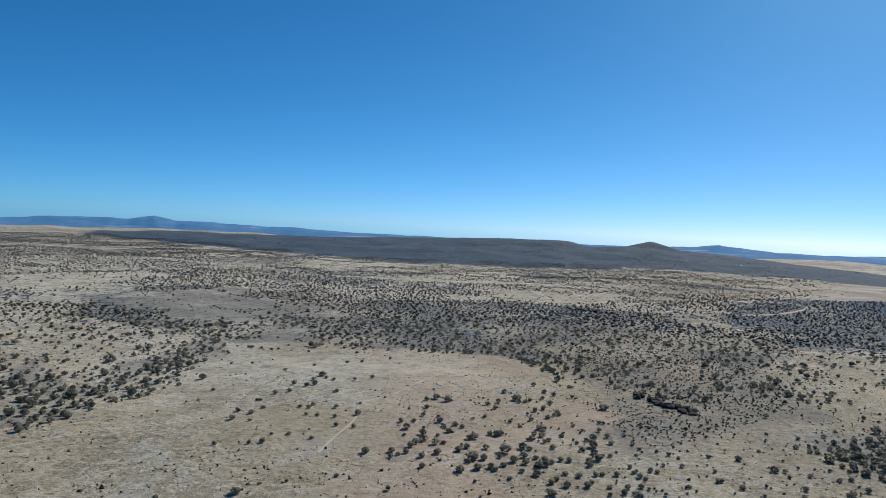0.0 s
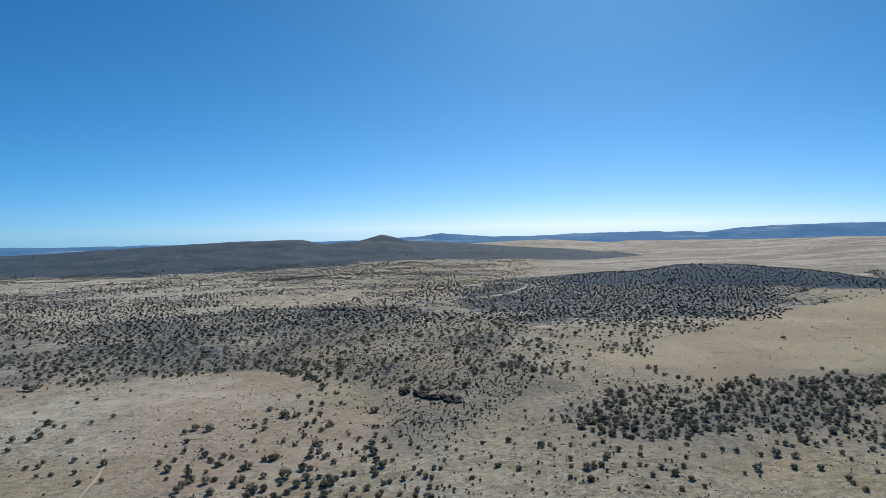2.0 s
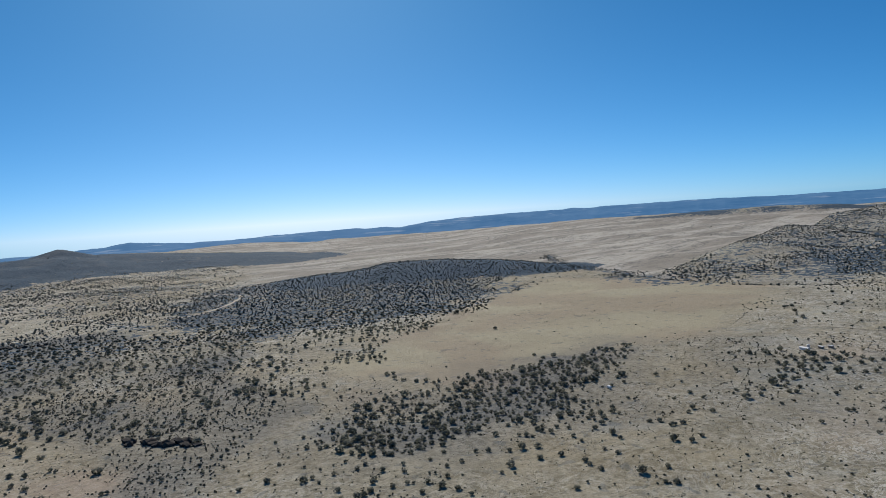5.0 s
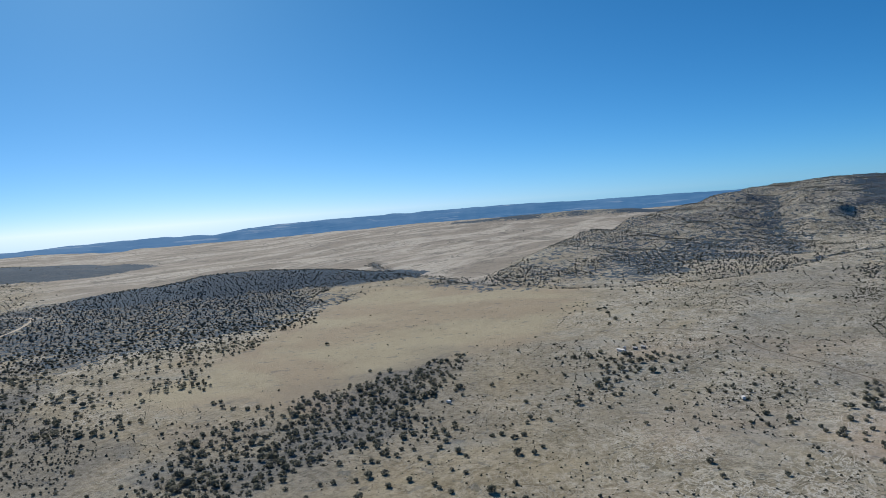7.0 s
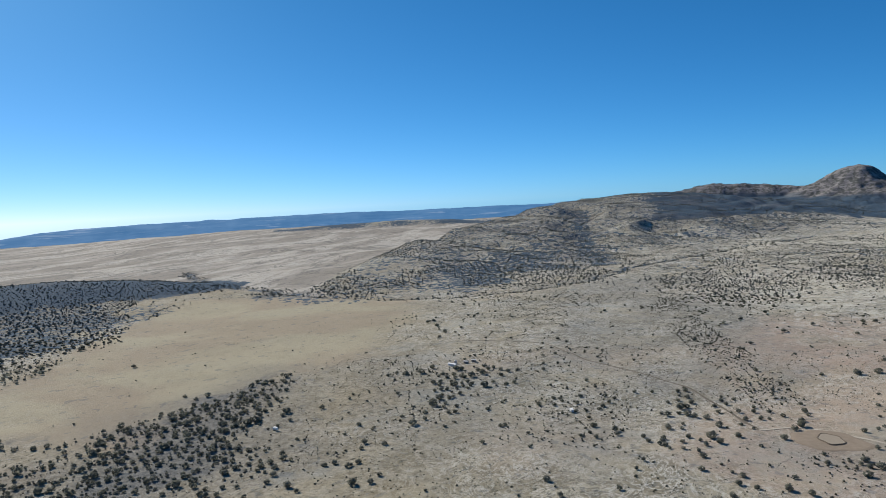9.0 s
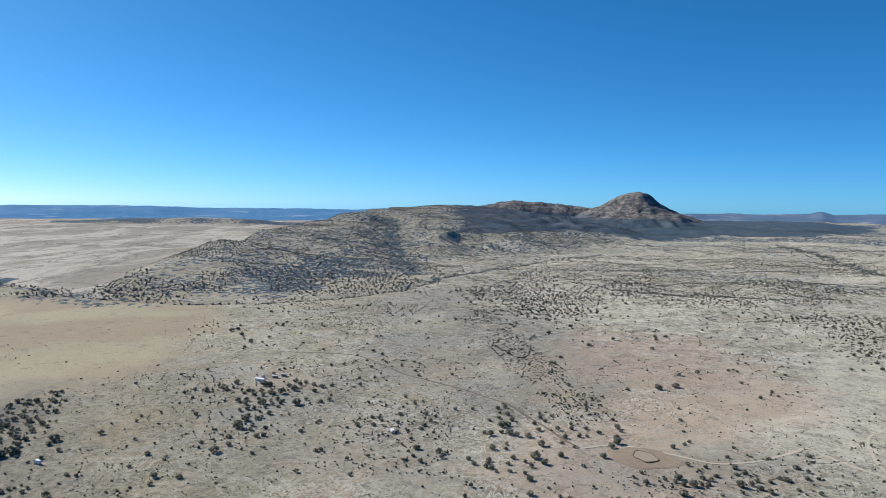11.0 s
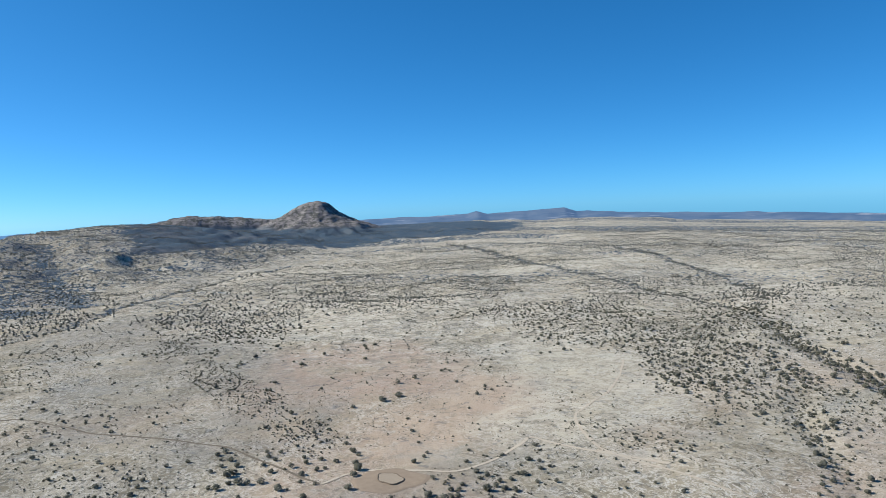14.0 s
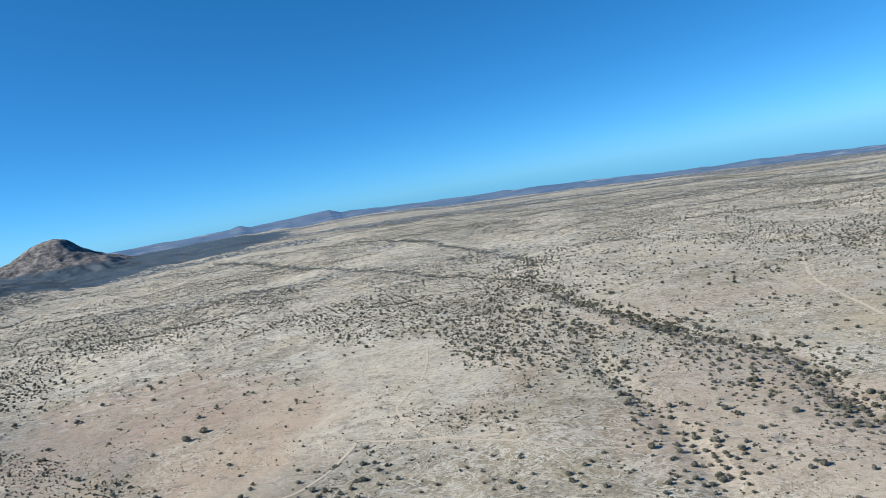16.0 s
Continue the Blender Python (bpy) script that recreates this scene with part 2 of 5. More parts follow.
def far_material(name, dark, light, haze_glow, much):
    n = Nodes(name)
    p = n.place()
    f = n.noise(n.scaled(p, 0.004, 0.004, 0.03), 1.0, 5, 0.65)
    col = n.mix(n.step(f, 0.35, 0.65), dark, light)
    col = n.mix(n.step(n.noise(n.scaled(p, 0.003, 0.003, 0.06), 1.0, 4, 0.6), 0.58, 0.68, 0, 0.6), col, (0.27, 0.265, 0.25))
    n.put(n.out.inputs["Emission Color"], haze_glow)
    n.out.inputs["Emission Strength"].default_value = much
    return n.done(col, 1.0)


# backdrop ranges: aerial haze put into blue base colours and emission
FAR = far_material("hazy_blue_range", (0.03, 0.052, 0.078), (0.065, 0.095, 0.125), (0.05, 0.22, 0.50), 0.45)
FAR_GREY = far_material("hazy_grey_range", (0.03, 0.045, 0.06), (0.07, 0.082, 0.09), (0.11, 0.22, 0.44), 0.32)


# ---- lie of the land ----
def lattice(x, y, size, seed):
    """Smooth random values in -1..1 over the plan, with cells of that size."""
    rng = np.random.RandomState(seed)
    table = rng.rand(256, 256) * 2 - 1
    u, v = np.asarray(x, float) / size + 1000, np.asarray(y, float) / size + 1000
    i, j = np.floor(u).astype(int), np.floor(v).astype(int)
    a, b = u - i, v - j
    a, b = a * a * (3 - 2 * a), b * b * (3 - 2 * b)
    t = lambda m, n: table[m % 256, n % 256]
    return (t(i, j) * (1 - a) + t(i + 1, j) * a) * (1 - b) + (t(i, j + 1) * (1 - a) + t(i + 1, j + 1) * a) * b


def rough_sum(x, y, size, seed, octaves=4, gain=0.55):
    total, amp = 0.0, 1.0
    for k in range(octaves):
        total = total + amp * lattice(x, y, size / 2 ** k, seed + k)
        amp *= gain
    return total


def ease(v):
    v = np.clip(v, 0, 1)
    return v * v * (3 - 2 * v)


def near_line(x, y, line):
    """For each place: its distance to the line, and how far along it the nearest point lies (in segments)."""
    best, along = np.full(np.shape(x), 1e9), np.zeros(np.shape(x))
    for k in range(len(line) - 1):
        (ax, ay), (bx, by) = line[k][:2], line[k + 1][:2]
        dx, dy = bx - ax, by - ay
        s = np.clip(((x - ax) * dx + (y - ay) * dy) / (dx * dx + dy * dy), 0, 1)
        d = np.hypot(x - ax - s * dx, y - ay - s * dy)
        along = np.where(d < best, k + s, along)
        best = np.minimum(best, d)
    return best, along


def inside(x, y, ring, soft=6.0):
    """1 inside the ring, falling to 0 within soft metres outside it."""
    odd = np.zeros(np.shape(x), bool)
    for (ax, ay), (bx, by) in zip(ring, ring[1:] + ring[:1]):
        if ay != by:
            odd ^= ((ay > y) != (by > y)) & (x < (bx - ax) * (y - ay) / (by - ay) + ax)
    d, _ = near_line(x, y, ring + ring[:1])
    return np.where(odd, 1.0, ease(1 - d / soft))


# patches of the plain, by their outlines
FIELD = [(297, 443), (412, 528), (507, 549), (694, 624), (866, 672), (887, 604), (879, 470), (853, 385), (725, 332), (568, 296), (503, 326), (426, 360), (356, 380), (319, 387), (303, 412)]
STAND = [(192, 346), (226, 359), (281, 370), (338, 365), (403, 345), (479, 340), (454, 317), (375, 300), (339, 286), (320, 256), (286, 268), (255, 296), (218, 292), (191, 293), (180, 324)]
STAND_EAST = [(345, 290), (370, 267), (393, 227), (472, 223), (552, 230), (545, 205), (444, 198), (362, 201), (330, 236), (314, 256)]
KNOLL = [(-15, 292), (-6, 346), (19, 426), (68, 443), (101, 406), (89, 277), (79, 261)]
FOREST = [(574, 1189), (681, 1208), (731, 929), (785, 778), (765, 705), (571, 645), (467, 658), (378, 706), (357, 898)]
SCRUB_MID = [(184, 752), (254, 752), (286, 636), (345, 591), (268, 525), (235, 538), (222, 596), (156, 524), (134, 555)]
PAD_OPEN = [(812, -254), (641, -283), (536, -303), (419, -240), (330, -193), (278, -189), (233, -153), (214, -111), (489, 12), (635, -15), (702, -93)]
GROVE_EAST = [(373, -319), (290, -313), (221, -276), (168, -214), (161, -180), (207, -218), (265, -258), (319, -259)]
HOUSE_GROVE = [(405, 194), (490, 212), (510, 188), (481, 164), (425, 179), (388, 182)]
MID_GROVE = [(456, 57), (451, 31), (398, 33), (342, 50), (346, 71), (402, 56)]
SCRUB = [(859, 35), (714, 24), (610, 7), (516, -10), (449, -13), (429, 2), (478, 13), (594, 32), (785, 58)]
POND_GROVE = [(362, -29), (365, -54), (344, -82), (318, -72), (329, -14)]
PAD_GROVE = [(391, -140), (399, -158), (377, -155), (358, -159), (344, -165), (320, -157), (323, -145), (341, -135), (358, -129)]
BUSHLAND = [(1586, -128), (2334, -615), (2489, -1117), (2140, -1628), (1218, -1463), (383, -342), (513, -309), (625, -307), (891, -319), (859, -153), (918, -29)]
# washes, tree lines and tracks
WASH_MAIN = [(2139, -930), (1536, -764), (1183, -676), (962, -629), (669, -552), (600, -533), (458, -417), (359, -360), (303, -325), (243, -306), (216, -277), (187, -231), (169, -208)]
WASH_FORK = [(1525, -1095), (1207, -948), (960, -837), (854, -780), (694, -663), (575, -490)]
WASH_NEAR = [(372, -304), (327, -246), (278, -206), (247, -176), (220, -152), (197, -124)]
WASH_FAR = [(712, -1129), (410, -825), (266, -649)]
WASH_ARC = [(577, -300), (545, -342), (523, -380), (466, -375), (417, -340)]
CREEK = [(1300, 1000), (1124, 850), (1039, 722), (955, 600), (887, 497), (862, 400), (890, 310), (925, 228), (1032, 138), (1173, 85), (1291, 18), (1572, -137), (1743, -304)]
RAVINE = [(149, 540), (128, 462), (127, 424), (144, 400), (175, 404)]
RAVINE_LOW = [(127, 419), (111, 378), (105, 336), (80, 288)]
TREELINE = [(493, 194), (502, 177), (514, 156), (522, 143)]
HEDGE_FIELD = [(303, 435), (302, 403), (299, 367), (320, 347)]
T1 = [(608, 220), (610, 180), (603, 151), (565, 128), (534, 107), (509, 82), (472, 49), (440, 33), (404, 20), (381, 13)]
T2 = [(381, 13), (388, -7), (373, -31), (362, -47), (366, -69), (379, -97), (383, -104), (368, -108), (341, -119), (325, -128), (310, -136)]
T4 = [(503, -269), (449, -216), (414, -167), (402, -147), (379, -134), (351, -123), (336, -122)]
T5 = [(346, -119), (303, -130), (262, -138), (233, -160)]
T7 = [(323, -595), (284, -500), (246, -436), (204, -373)]
T8 = [(-49, 300), (-45, 325), (-39, 354), (-40, 382), (-26, 405), (4, 466), (47, 499)]
T9 = [(-175, 283), (-162, 301), (-145, 316), (-104, 349), (-68, 401)]
T10 = [(330, 975), (381, 949), (411, 935), (453, 952), (510, 1008), (556, 1070), (568, 1123), (550, 1146), (500, 1150)]


POND = (371, -17)
# single junipers: x, y, half width
KNOLL_TREES = [(-91, 398, 1.8), (-84, 403, 1.8), (-85, 422, 1.9), (-77, 418, 1.9), (-73, 422, 1.9), (-76, 434, 1.7), (-69, 441, 1.5), (-64, 436, 1.5), (-57, 405, 1.6), (-71, 369, 1.5), (-65, 374, 1.5), (-66, 367, 1.5), (-52, 370, 1.5), (-59, 355, 1.4), (-48, 340, 1.4), (-50, 353, 1.2), (-40, 377, 1.1), (-39, 360, 2.0), (-39, 338, 1.3), (-65, 355, 1.2), (-90, 367, 1.5), (-93, 355, 1.6), (-101, 358, 1.6), (-99, 343, 1.7), (-97, 382, 1.3), (-95, 382, 1.2), (-90, 341, 1.2), (-75, 308, 1.6), (-74, 321, 1.1), (-67, 323, 1.3), (-56, 319, 1.3), (-81, 307, 1.1)]
RAVINE_TREES = [(-51, 440, 1.3), (-41, 447, 1.7), (-17, 351, 1.4), (-29, 397, 1.0), (-100, 464, 1.6), (-85, 485, 1.4), (-12, 304, 1.4), (-18, 298, 1.3), (-15, 301, 1.2), (-5, 299, 1.6), (3, 295, 0.9), (-10, 313, 1.9), (-8, 318, 1.9), (-5, 333, 2.0), (-4, 378, 1.7), (0, 402, 2.4), (-5, 397, 1.7), (-6, 364, 1.4), (-10, 353, 1.4), (3, 355, 2.1), (7, 339, 2.0), (11, 350, 1.7), (14, 347, 1.5), (1, 318, 2.1), (5, 320, 1.6), (2, 304, 2.0), (11, 310, 2.0), (15, 315, 1.7), (15, 296, 1.5), (11, 284, 2.1), (19, 289, 2.0), (22, 301, 1.8)]
FIELD_TREES = [(24, 291, 1.6), (26, 288, 1.6), (29, 305, 1.4), (32, 312, 3.1), (30, 337, 2.0), (32, 338, 2.0), (30, 294, 1.6), (27, 337, 1.7), (33, 387, 1.7), (26, 367, 1.4), (36, 401, 1.8), (29, 394, 1.9), (39, 362, 1.3), (41, 320, 2.2), (44, 318, 1.6), (40, 307, 1.8), (40, 298, 1.8), (37, 288, 1.3), (45, 305, 1.5), (45, 295, 1.9), (48, 296, 1.8), (51, 300, 1.4), (43, 285, 1.9), (47, 276, 1.5), (50, 280, 1.4), (31, 279, 1.3), (55, 321, 1.6), (49, 340, 1.7), (52, 339, 1.9), (52, 351, 1.8), (55, 350, 1.8), (46, 332, 1.7)]
STAND_TREES = [(52, 329, 1.5), (55, 332, 1.5), (62, 341, 1.5), (64, 378, 1.5), (51, 368, 1.5), (43, 354, 1.2), (63, 414, 1.6), (66, 430, 1.9), (71, 423, 1.7), (66, 404, 1.8), (67, 383, 1.7), (67, 379, 1.5), (60, 389, 1.7), (55, 385, 1.7), (60, 372, 1.7), (55, 407, 1.6), (52, 404, 1.6), (48, 402, 1.6), (56, 304, 1.4), (59, 303, 1.5), (71, 359, 1.3), (74, 352, 1.2), (68, 331, 1.3), (73, 337, 1.4), (68, 304, 1.7), (67, 298, 1.8), (60, 285, 1.6), (68, 320, 1.6), (55, 287, 1.5), (53, 273, 1.8), (61, 274, 1.7), (85, 343, 1.6)]
HOUSE_TREES = [(84, 332, 1.7), (83, 352, 1.4), (86, 366, 1.5), (67, 287, 1.3), (70, 288, 1.3), (76, 288, 1.5), (70, 274, 1.3), (79, 312, 1.3), (76, 312, 1.1), (95, 323, 1.3), (84, 297, 1.1), (84, 291, 1.2), (85, 286, 1.5), (83, 275, 1.4), (92, 294, 1.2), (87, 284, 1.2), (94, 292, 1.2), (99, 301, 1.1), (107, 301, 1.3), (102, 277, 1.2), (173, 468, 2.2), (120, 296, 1.0), (117, 285, 1.2), (124, 278, 1.5), (204, 472, 1.3), (124, 315, 1.4), (126, 352, 1.1), (106, 316, 1.2), (77, 274, 1.3), (74, 268, 1.3), (129, 271, 0.9), (153, 329, 1.3)]
LANE_TREES = [(171, 361, 1.2), (149, 279, 1.4), (138, 261, 1.2), (150, 267, 2.0), (153, 267, 1.4), (144, 256, 1.8), (157, 267, 1.6), (167, 276, 1.6), (164, 274, 1.5), (166, 263, 1.4), (176, 281, 1.5), (181, 272, 1.3), (173, 262, 1.3), (187, 279, 1.2), (179, 256, 1.4), (170, 250, 1.4), (180, 248, 1.9), (182, 241, 1.5), (189, 253, 1.3), (198, 262, 1.3), (206, 261, 1.3), (211, 277, 1.4), (199, 274, 1.2), (221, 266, 1.4), (225, 261, 1.6), (216, 240, 2.3), (207, 238, 1.0), (231, 253, 1.4), (145, 271, 1.2), (150, 293, 1.0), (151, 300, 1.3), (160, 296, 1.2)]
POND_TREES = [(171, 293, 1.2), (248, 405, 1.4), (214, 374, 1.3), (215, 358, 1.9), (200, 350, 1.8), (201, 362, 1.6), (184, 355, 1.4), (240, 441, 1.2), (260, 441, 1.5), (259, 376, 1.6), (260, 371, 2.0), (244, 361, 1.7), (217, 349, 1.6), (235, 357, 1.9), (302, 423, 1.8), (299, 411, 2.0), (299, 402, 1.5), (303, 393, 2.0), (307, 388, 1.7), (307, 380, 1.5), (311, 379, 1.5), (237, 250, 2.3), (243, 245, 2.2), (231, 235, 1.9), (239, 230, 1.6), (239, 216, 1.7), (236, 212, 1.4), (252, 264, 1.2), (254, 261, 1.6), (254, 257, 1.2), (263, 258, 1.6), (264, 253, 1.6)]
PAD_TREES = [(270, 263, 1.5), (273, 256, 1.5), (274, 249, 1.3), (280, 237, 1.6), (260, 232, 1.2), (264, 239, 1.4), (410, 373, 1.9), (404, 360, 1.8), (412, 356, 2.4), (372, 363, 1.5), (373, 356, 1.5), (375, 350, 1.5), (277, 225, 2.1), (272, 218, 1.4), (283, 196, 2.2), (302, 206, 1.8), (307, 203, 1.8), (336, 211, 1.8), (327, 209, 1.5), (295, 188, 1.4), (335, 200, 1.8), (238, 173, 1.5), (237, 177, 1.3), (234, 205, 1.5), (257, 217, 1.3), (255, 209, 1.5), (303, 219, 1.5), (306, 215, 1.7), (394, 263, 1.9), (376, 280, 1.8), (358, 215, 1.2), (429, 225, 1.6)]
WASH_TREES = [(482, 244, 1.6), (538, 254, 1.6), (409, 195, 3.5), (422, 194, 2.6), (442, 199, 1.9), (451, 203, 1.9), (460, 204, 2.0), (443, 195, 1.7), (462, 197, 1.7), (472, 203, 1.8), (475, 210, 1.6), (471, 197, 1.8), (478, 194, 2.0), (476, 191, 1.8), (480, 187, 3.1), (464, 186, 1.7), (456, 182, 1.5), (449, 183, 1.5), (453, 187, 1.5), (446, 189, 1.5), (434, 184, 1.8), (427, 187, 1.6), (424, 189, 1.8), (413, 188, 1.6), (409, 180, 1.7), (396, 178, 1.9), (394, 181, 2.0), (405, 187, 1.5), (392, 195, 1.7), (378, 191, 1.6), (369, 195, 2.8), (368, 176, 1.4)]
SLOPE_TREES = [(496, 186, 2.1), (492, 181, 1.8), (501, 179, 1.9), (507, 177, 1.7), (502, 170, 1.9), (497, 164, 2.1), (486, 167, 2.0), (462, 159, 1.9), (467, 154, 1.7), (466, 169, 1.7), (527, 176, 1.2), (501, 158, 1.6), (503, 139, 1.8), (417, 131, 1.7), (417, 122, 1.7), (431, 120, 1.6), (432, 124, 1.6), (426, 118, 1.4), (422, 108, 1.5), (438, 108, 1.8), (406, 108, 1.5), (378, 96, 2.2), (406, 160, 1.7), (421, 154, 1.4), (425, 153, 1.2), (375, 146, 1.6), (376, 144, 1.4), (419, 93, 1.7), (413, 95, 1.5), (439, 93, 1.6), (427, 90, 1.4), (361, 94, 1.6)]
CORNER_TREES = [(362, 102, 1.3), (574, 105, 1.6), (568, 100, 1.6), (548, 103, 2.0), (532, 100, 1.7), (525, 131, 1.4), (555, 136, 2.0), (548, 145, 1.8), (573, 153, 1.3), (462, 129, 1.3), (373, 85, 2.0), (449, 75, 1.4), (450, 65, 1.4), (452, 49, 1.7), (454, 45, 1.9), (441, 44, 1.8), (434, 50, 1.6), (431, 43, 2.0), (421, 46, 2.3), (418, 50, 2.5), (405, 47, 2.6), (402, 43, 1.8), (407, 51, 1.7), (401, 37, 2.2), (406, 60, 1.5), (402, 57, 2.2), (429, 56, 1.4), (379, 58, 1.9), (379, 51, 1.4), (386, 50, 1.2), (424, 31, 1.6), (412, 30, 1.7)]
EDGE_TREES = [(435, 26, 1.6), (428, 24, 1.4), (439, 18, 1.6), (424, 10, 1.4), (413, 19, 1.7), (415, 11, 1.5), (400, 17, 1.7), (402, 9, 1.5), (402, 5, 1.3), (417, 3, 1.6), (409, -3, 1.7), (400, -10, 2.1), (390, -8, 2.6), (384, -4, 2.2), (383, -8, 1.3), (369, 4, 2.1), (419, -16, 1.8), (413, -16, 1.4), (424, -16, 1.2), (390, 21, 1.3), (356, 16, 1.3), (361, 43, 1.2), (358, 41, 1.0), (358, 68, 1.6), (353, 63, 1.5), (352, 60, 1.6), (364, 70, 1.5), (358, 61, 1.5), (348, 52, 1.3), (349, -9, 1.3), (358, -34, 1.4), (355, -41, 1.4)]
LAST_TREES = [(343, -24, 2.2), (335, -24, 1.6), (342, -35, 1.5), (340, -38, 1.5), (335, -32, 1.3), (335, -35, 1.5), (345, -42, 1.5), (351, -37, 1.0), (338, -8, 1.1), (388, -43, 1.3), (393, -47, 1.3), (413, -51, 1.2), (433, -56, 1.5), (455, -62, 1.5), (445, -66, 1.1), (504, -3, 1.9), (463, -6, 1.7), (497, -42, 1.7), (355, -55, 1.6), (347, -53, 1.4), (348, -57, 1.7), (334, -49, 2.2), (335, -54, 1.7), (331, -56, 1.8), (339, -59, 1.4), (338, -64, 1.5), (343, -70, 1.4), (341, -72, 2.3), (327, -59, 1.5), (326, -59, 1.3), (329, -72, 1.5), (355, -84, 1.8)]
MORE_TREES = [(350, -87, 1.5), (342, -83, 1.6), (342, -88, 1.4), (325, -80, 1.5), (370, -98, 1.9), (362, -95, 1.1), (369, -78, 1.3), (384, -67, 1.3), (374, -69, 0.9), (370, -58, 1.5), (477, -122, 1.7), (411, -87, 1.0), (451, -102, 1.1), (485, -133, 1.2), (481, -136, 1.5), (306, -76, 1.1), (304, -83, 1.2), (325, -102, 1.0), (322, -114, 1.2), (313, -115, 1.2), (302, -100, 1.1), (303, -97, 0.9), (285, -92, 0.9), (277, -90, 1.0), (283, -96, 0.9), (275, -97, 1.6), (268, -95, 1.5), (286, -117, 1.3), (287, -120, 1.1), (271, -107, 1.1), (299, -114, 1.1), (309, -139, 1.6)]
FURTHER_TREES = [(316, -141, 1.1), (323, -146, 1.4), (331, -157, 1.5), (318, -155, 1.5), (339, -134, 1.1), (345, -134, 1.1), (323, -135, 1.1), (330, -118, 1.0), (257, -113, 1.8), (252, -108, 1.6), (255, -122, 1.4), (255, -126, 1.1), (246, -125, 0.9), (255, -136, 1.3), (238, -110, 1.4), (246, -106, 1.4), (253, -115, 1.0), (236, -127, 1.0), (236, -125, 1.0), (256, -169, 1.0), (264, -183, 1.1), (249, -145, 1.0), (248, -182, 1.7), (248, -172, 1.7), (261, -189, 1.4), (265, -195, 1.5), (253, -183, 1.2), (232, -156, 1.6), (228, -151, 1.6), (223, -154, 1.4), (218, -142, 1.9), (220, -156, 1.6)]
OTHER_TREES = [(214, -152, 1.5), (212, -156, 1.4), (209, -153, 1.4), (211, -149, 1.4), (216, -162, 1.3), (213, -145, 1.2), (215, -143, 1.0), (201, -145, 1.2), (199, -152, 1.3), (205, -152, 1.1), (204, -157, 1.4), (208, -168, 1.3), (217, -170, 1.1), (217, -160, 1.3), (206, -143, 1.5), (206, -139, 1.5), (207, -137, 1.3), (212, -131, 1.3), (213, -126, 1.3), (205, -130, 1.4), (197, -137, 1.1), (193, -142, 1.2), (201, -137, 1.0), (199, -162, 1.1), (204, -166, 0.9), (189, -163, 1.1), (196, -166, 0.8), (191, -147, 0.9), (178, -153, 1.5), (175, -157, 1.8), (179, -159, 1.2), (229, -172, 1.3)]
SPARE_TREES = [(234, -179, 1.0), (231, -170, 1.0), (238, -169, 1.3), (235, -168, 1.5), (232, -163, 1.5), (248, -199, 1.4), (240, -196, 1.2), (252, -189, 1.1), (240, -179, 1.0), (235, -204, 1.2), (222, -133, 0.9), (222, -130, 0.9), (218, -135, 1.0)]
SINGLE_TREES = KNOLL_TREES + RAVINE_TREES + FIELD_TREES + STAND_TREES + HOUSE_TREES + LANE_TREES + POND_TREES + PAD_TREES + WASH_TREES + SLOPE_TREES + CORNER_TREES + EDGE_TREES + LAST_TREES + MORE_TREES + FURTHER_TREES + OTHER_TREES + SPARE_TREES
BARE_WEST = [(-142, 492), (-29, 473), (57, 462), (120, 447), (216, 424), (122, 250), (-91, 305)]
BARE_MID = [(147, 297), (267, 251), (233, 221), (122, 250)]
BARE_EAST = [(585, 287), (593, 138), (522, 21), (484, -106), (484, -188), (383, -188), (315, -161), (299, -146), (368, 210)]
BARE_STRIP = [(246, 261), (290, 239), (394, 284), (461, 119), (262, 95), (212, 236)]
BARE_SOUTH = [(413, -67), (309, -147), (255, -173), (235, -162), (209, -182), (175, -164), (170, -147), (355, -34)]
THICKET = [(697, -314), (561, -279), (515, -285), (456, -260), (398, -223), (349, -197), (327, -188), (445, -319), (722, -576), (778, -496)]
CLEARING = [(15, 1048), (172, 1111), (299, 1181), (283, 1073), (167, 990), (59, 947)]
CLEARING_FAR = [(-600, 958), (-498, 1169), (-420, 1111), (-479, 948), (-539, 861)]
DARK_FLAT = [(1987, 12), (2156, -203), (2366, -449), (2300, -528), (2525, -832), (2484, -1239), (2716, -1518), (3210, -1861), (3900, -1700), (3700, -500), (3300, -60), (2932, 10), (2575, 0)]
DARK_SLOPE = [(1183, 370), (1255, 364), (1294, 308), (1034, 274), (993, 312)]
DARK_FOOT = [(1382, 318), (1485, 284), (1387, 217), (1204, 222), (1194, 270)]
FOOT = [(880, 440), (875, 390), (895, 310), (925, 228), (1032, 138), (1173, 85), (1291, 18), (1572, -137), (1650, -60), (1450, 130), (1150, 240), (1000, 400), (930, 470)]
HOLLOW = [(2200, 250), (2098, 237), (1836, 214), (1684, 196), (1495, 168), (1255, 131)]
HOLLOW_WEST = [(1295, 390), (1231, 284), (1198, 187)]
SPUR = [(1754, 641), (1600, 480), (1523, 383), (1461, 284)]
GREY_SOIL = [(524, 266), (485, 183), (526, 125), (444, 77), (343, 81), (368, 210)]
GREY_SOUTH = [(362, -9), (369, -116), (311, -84), (329, 6)]
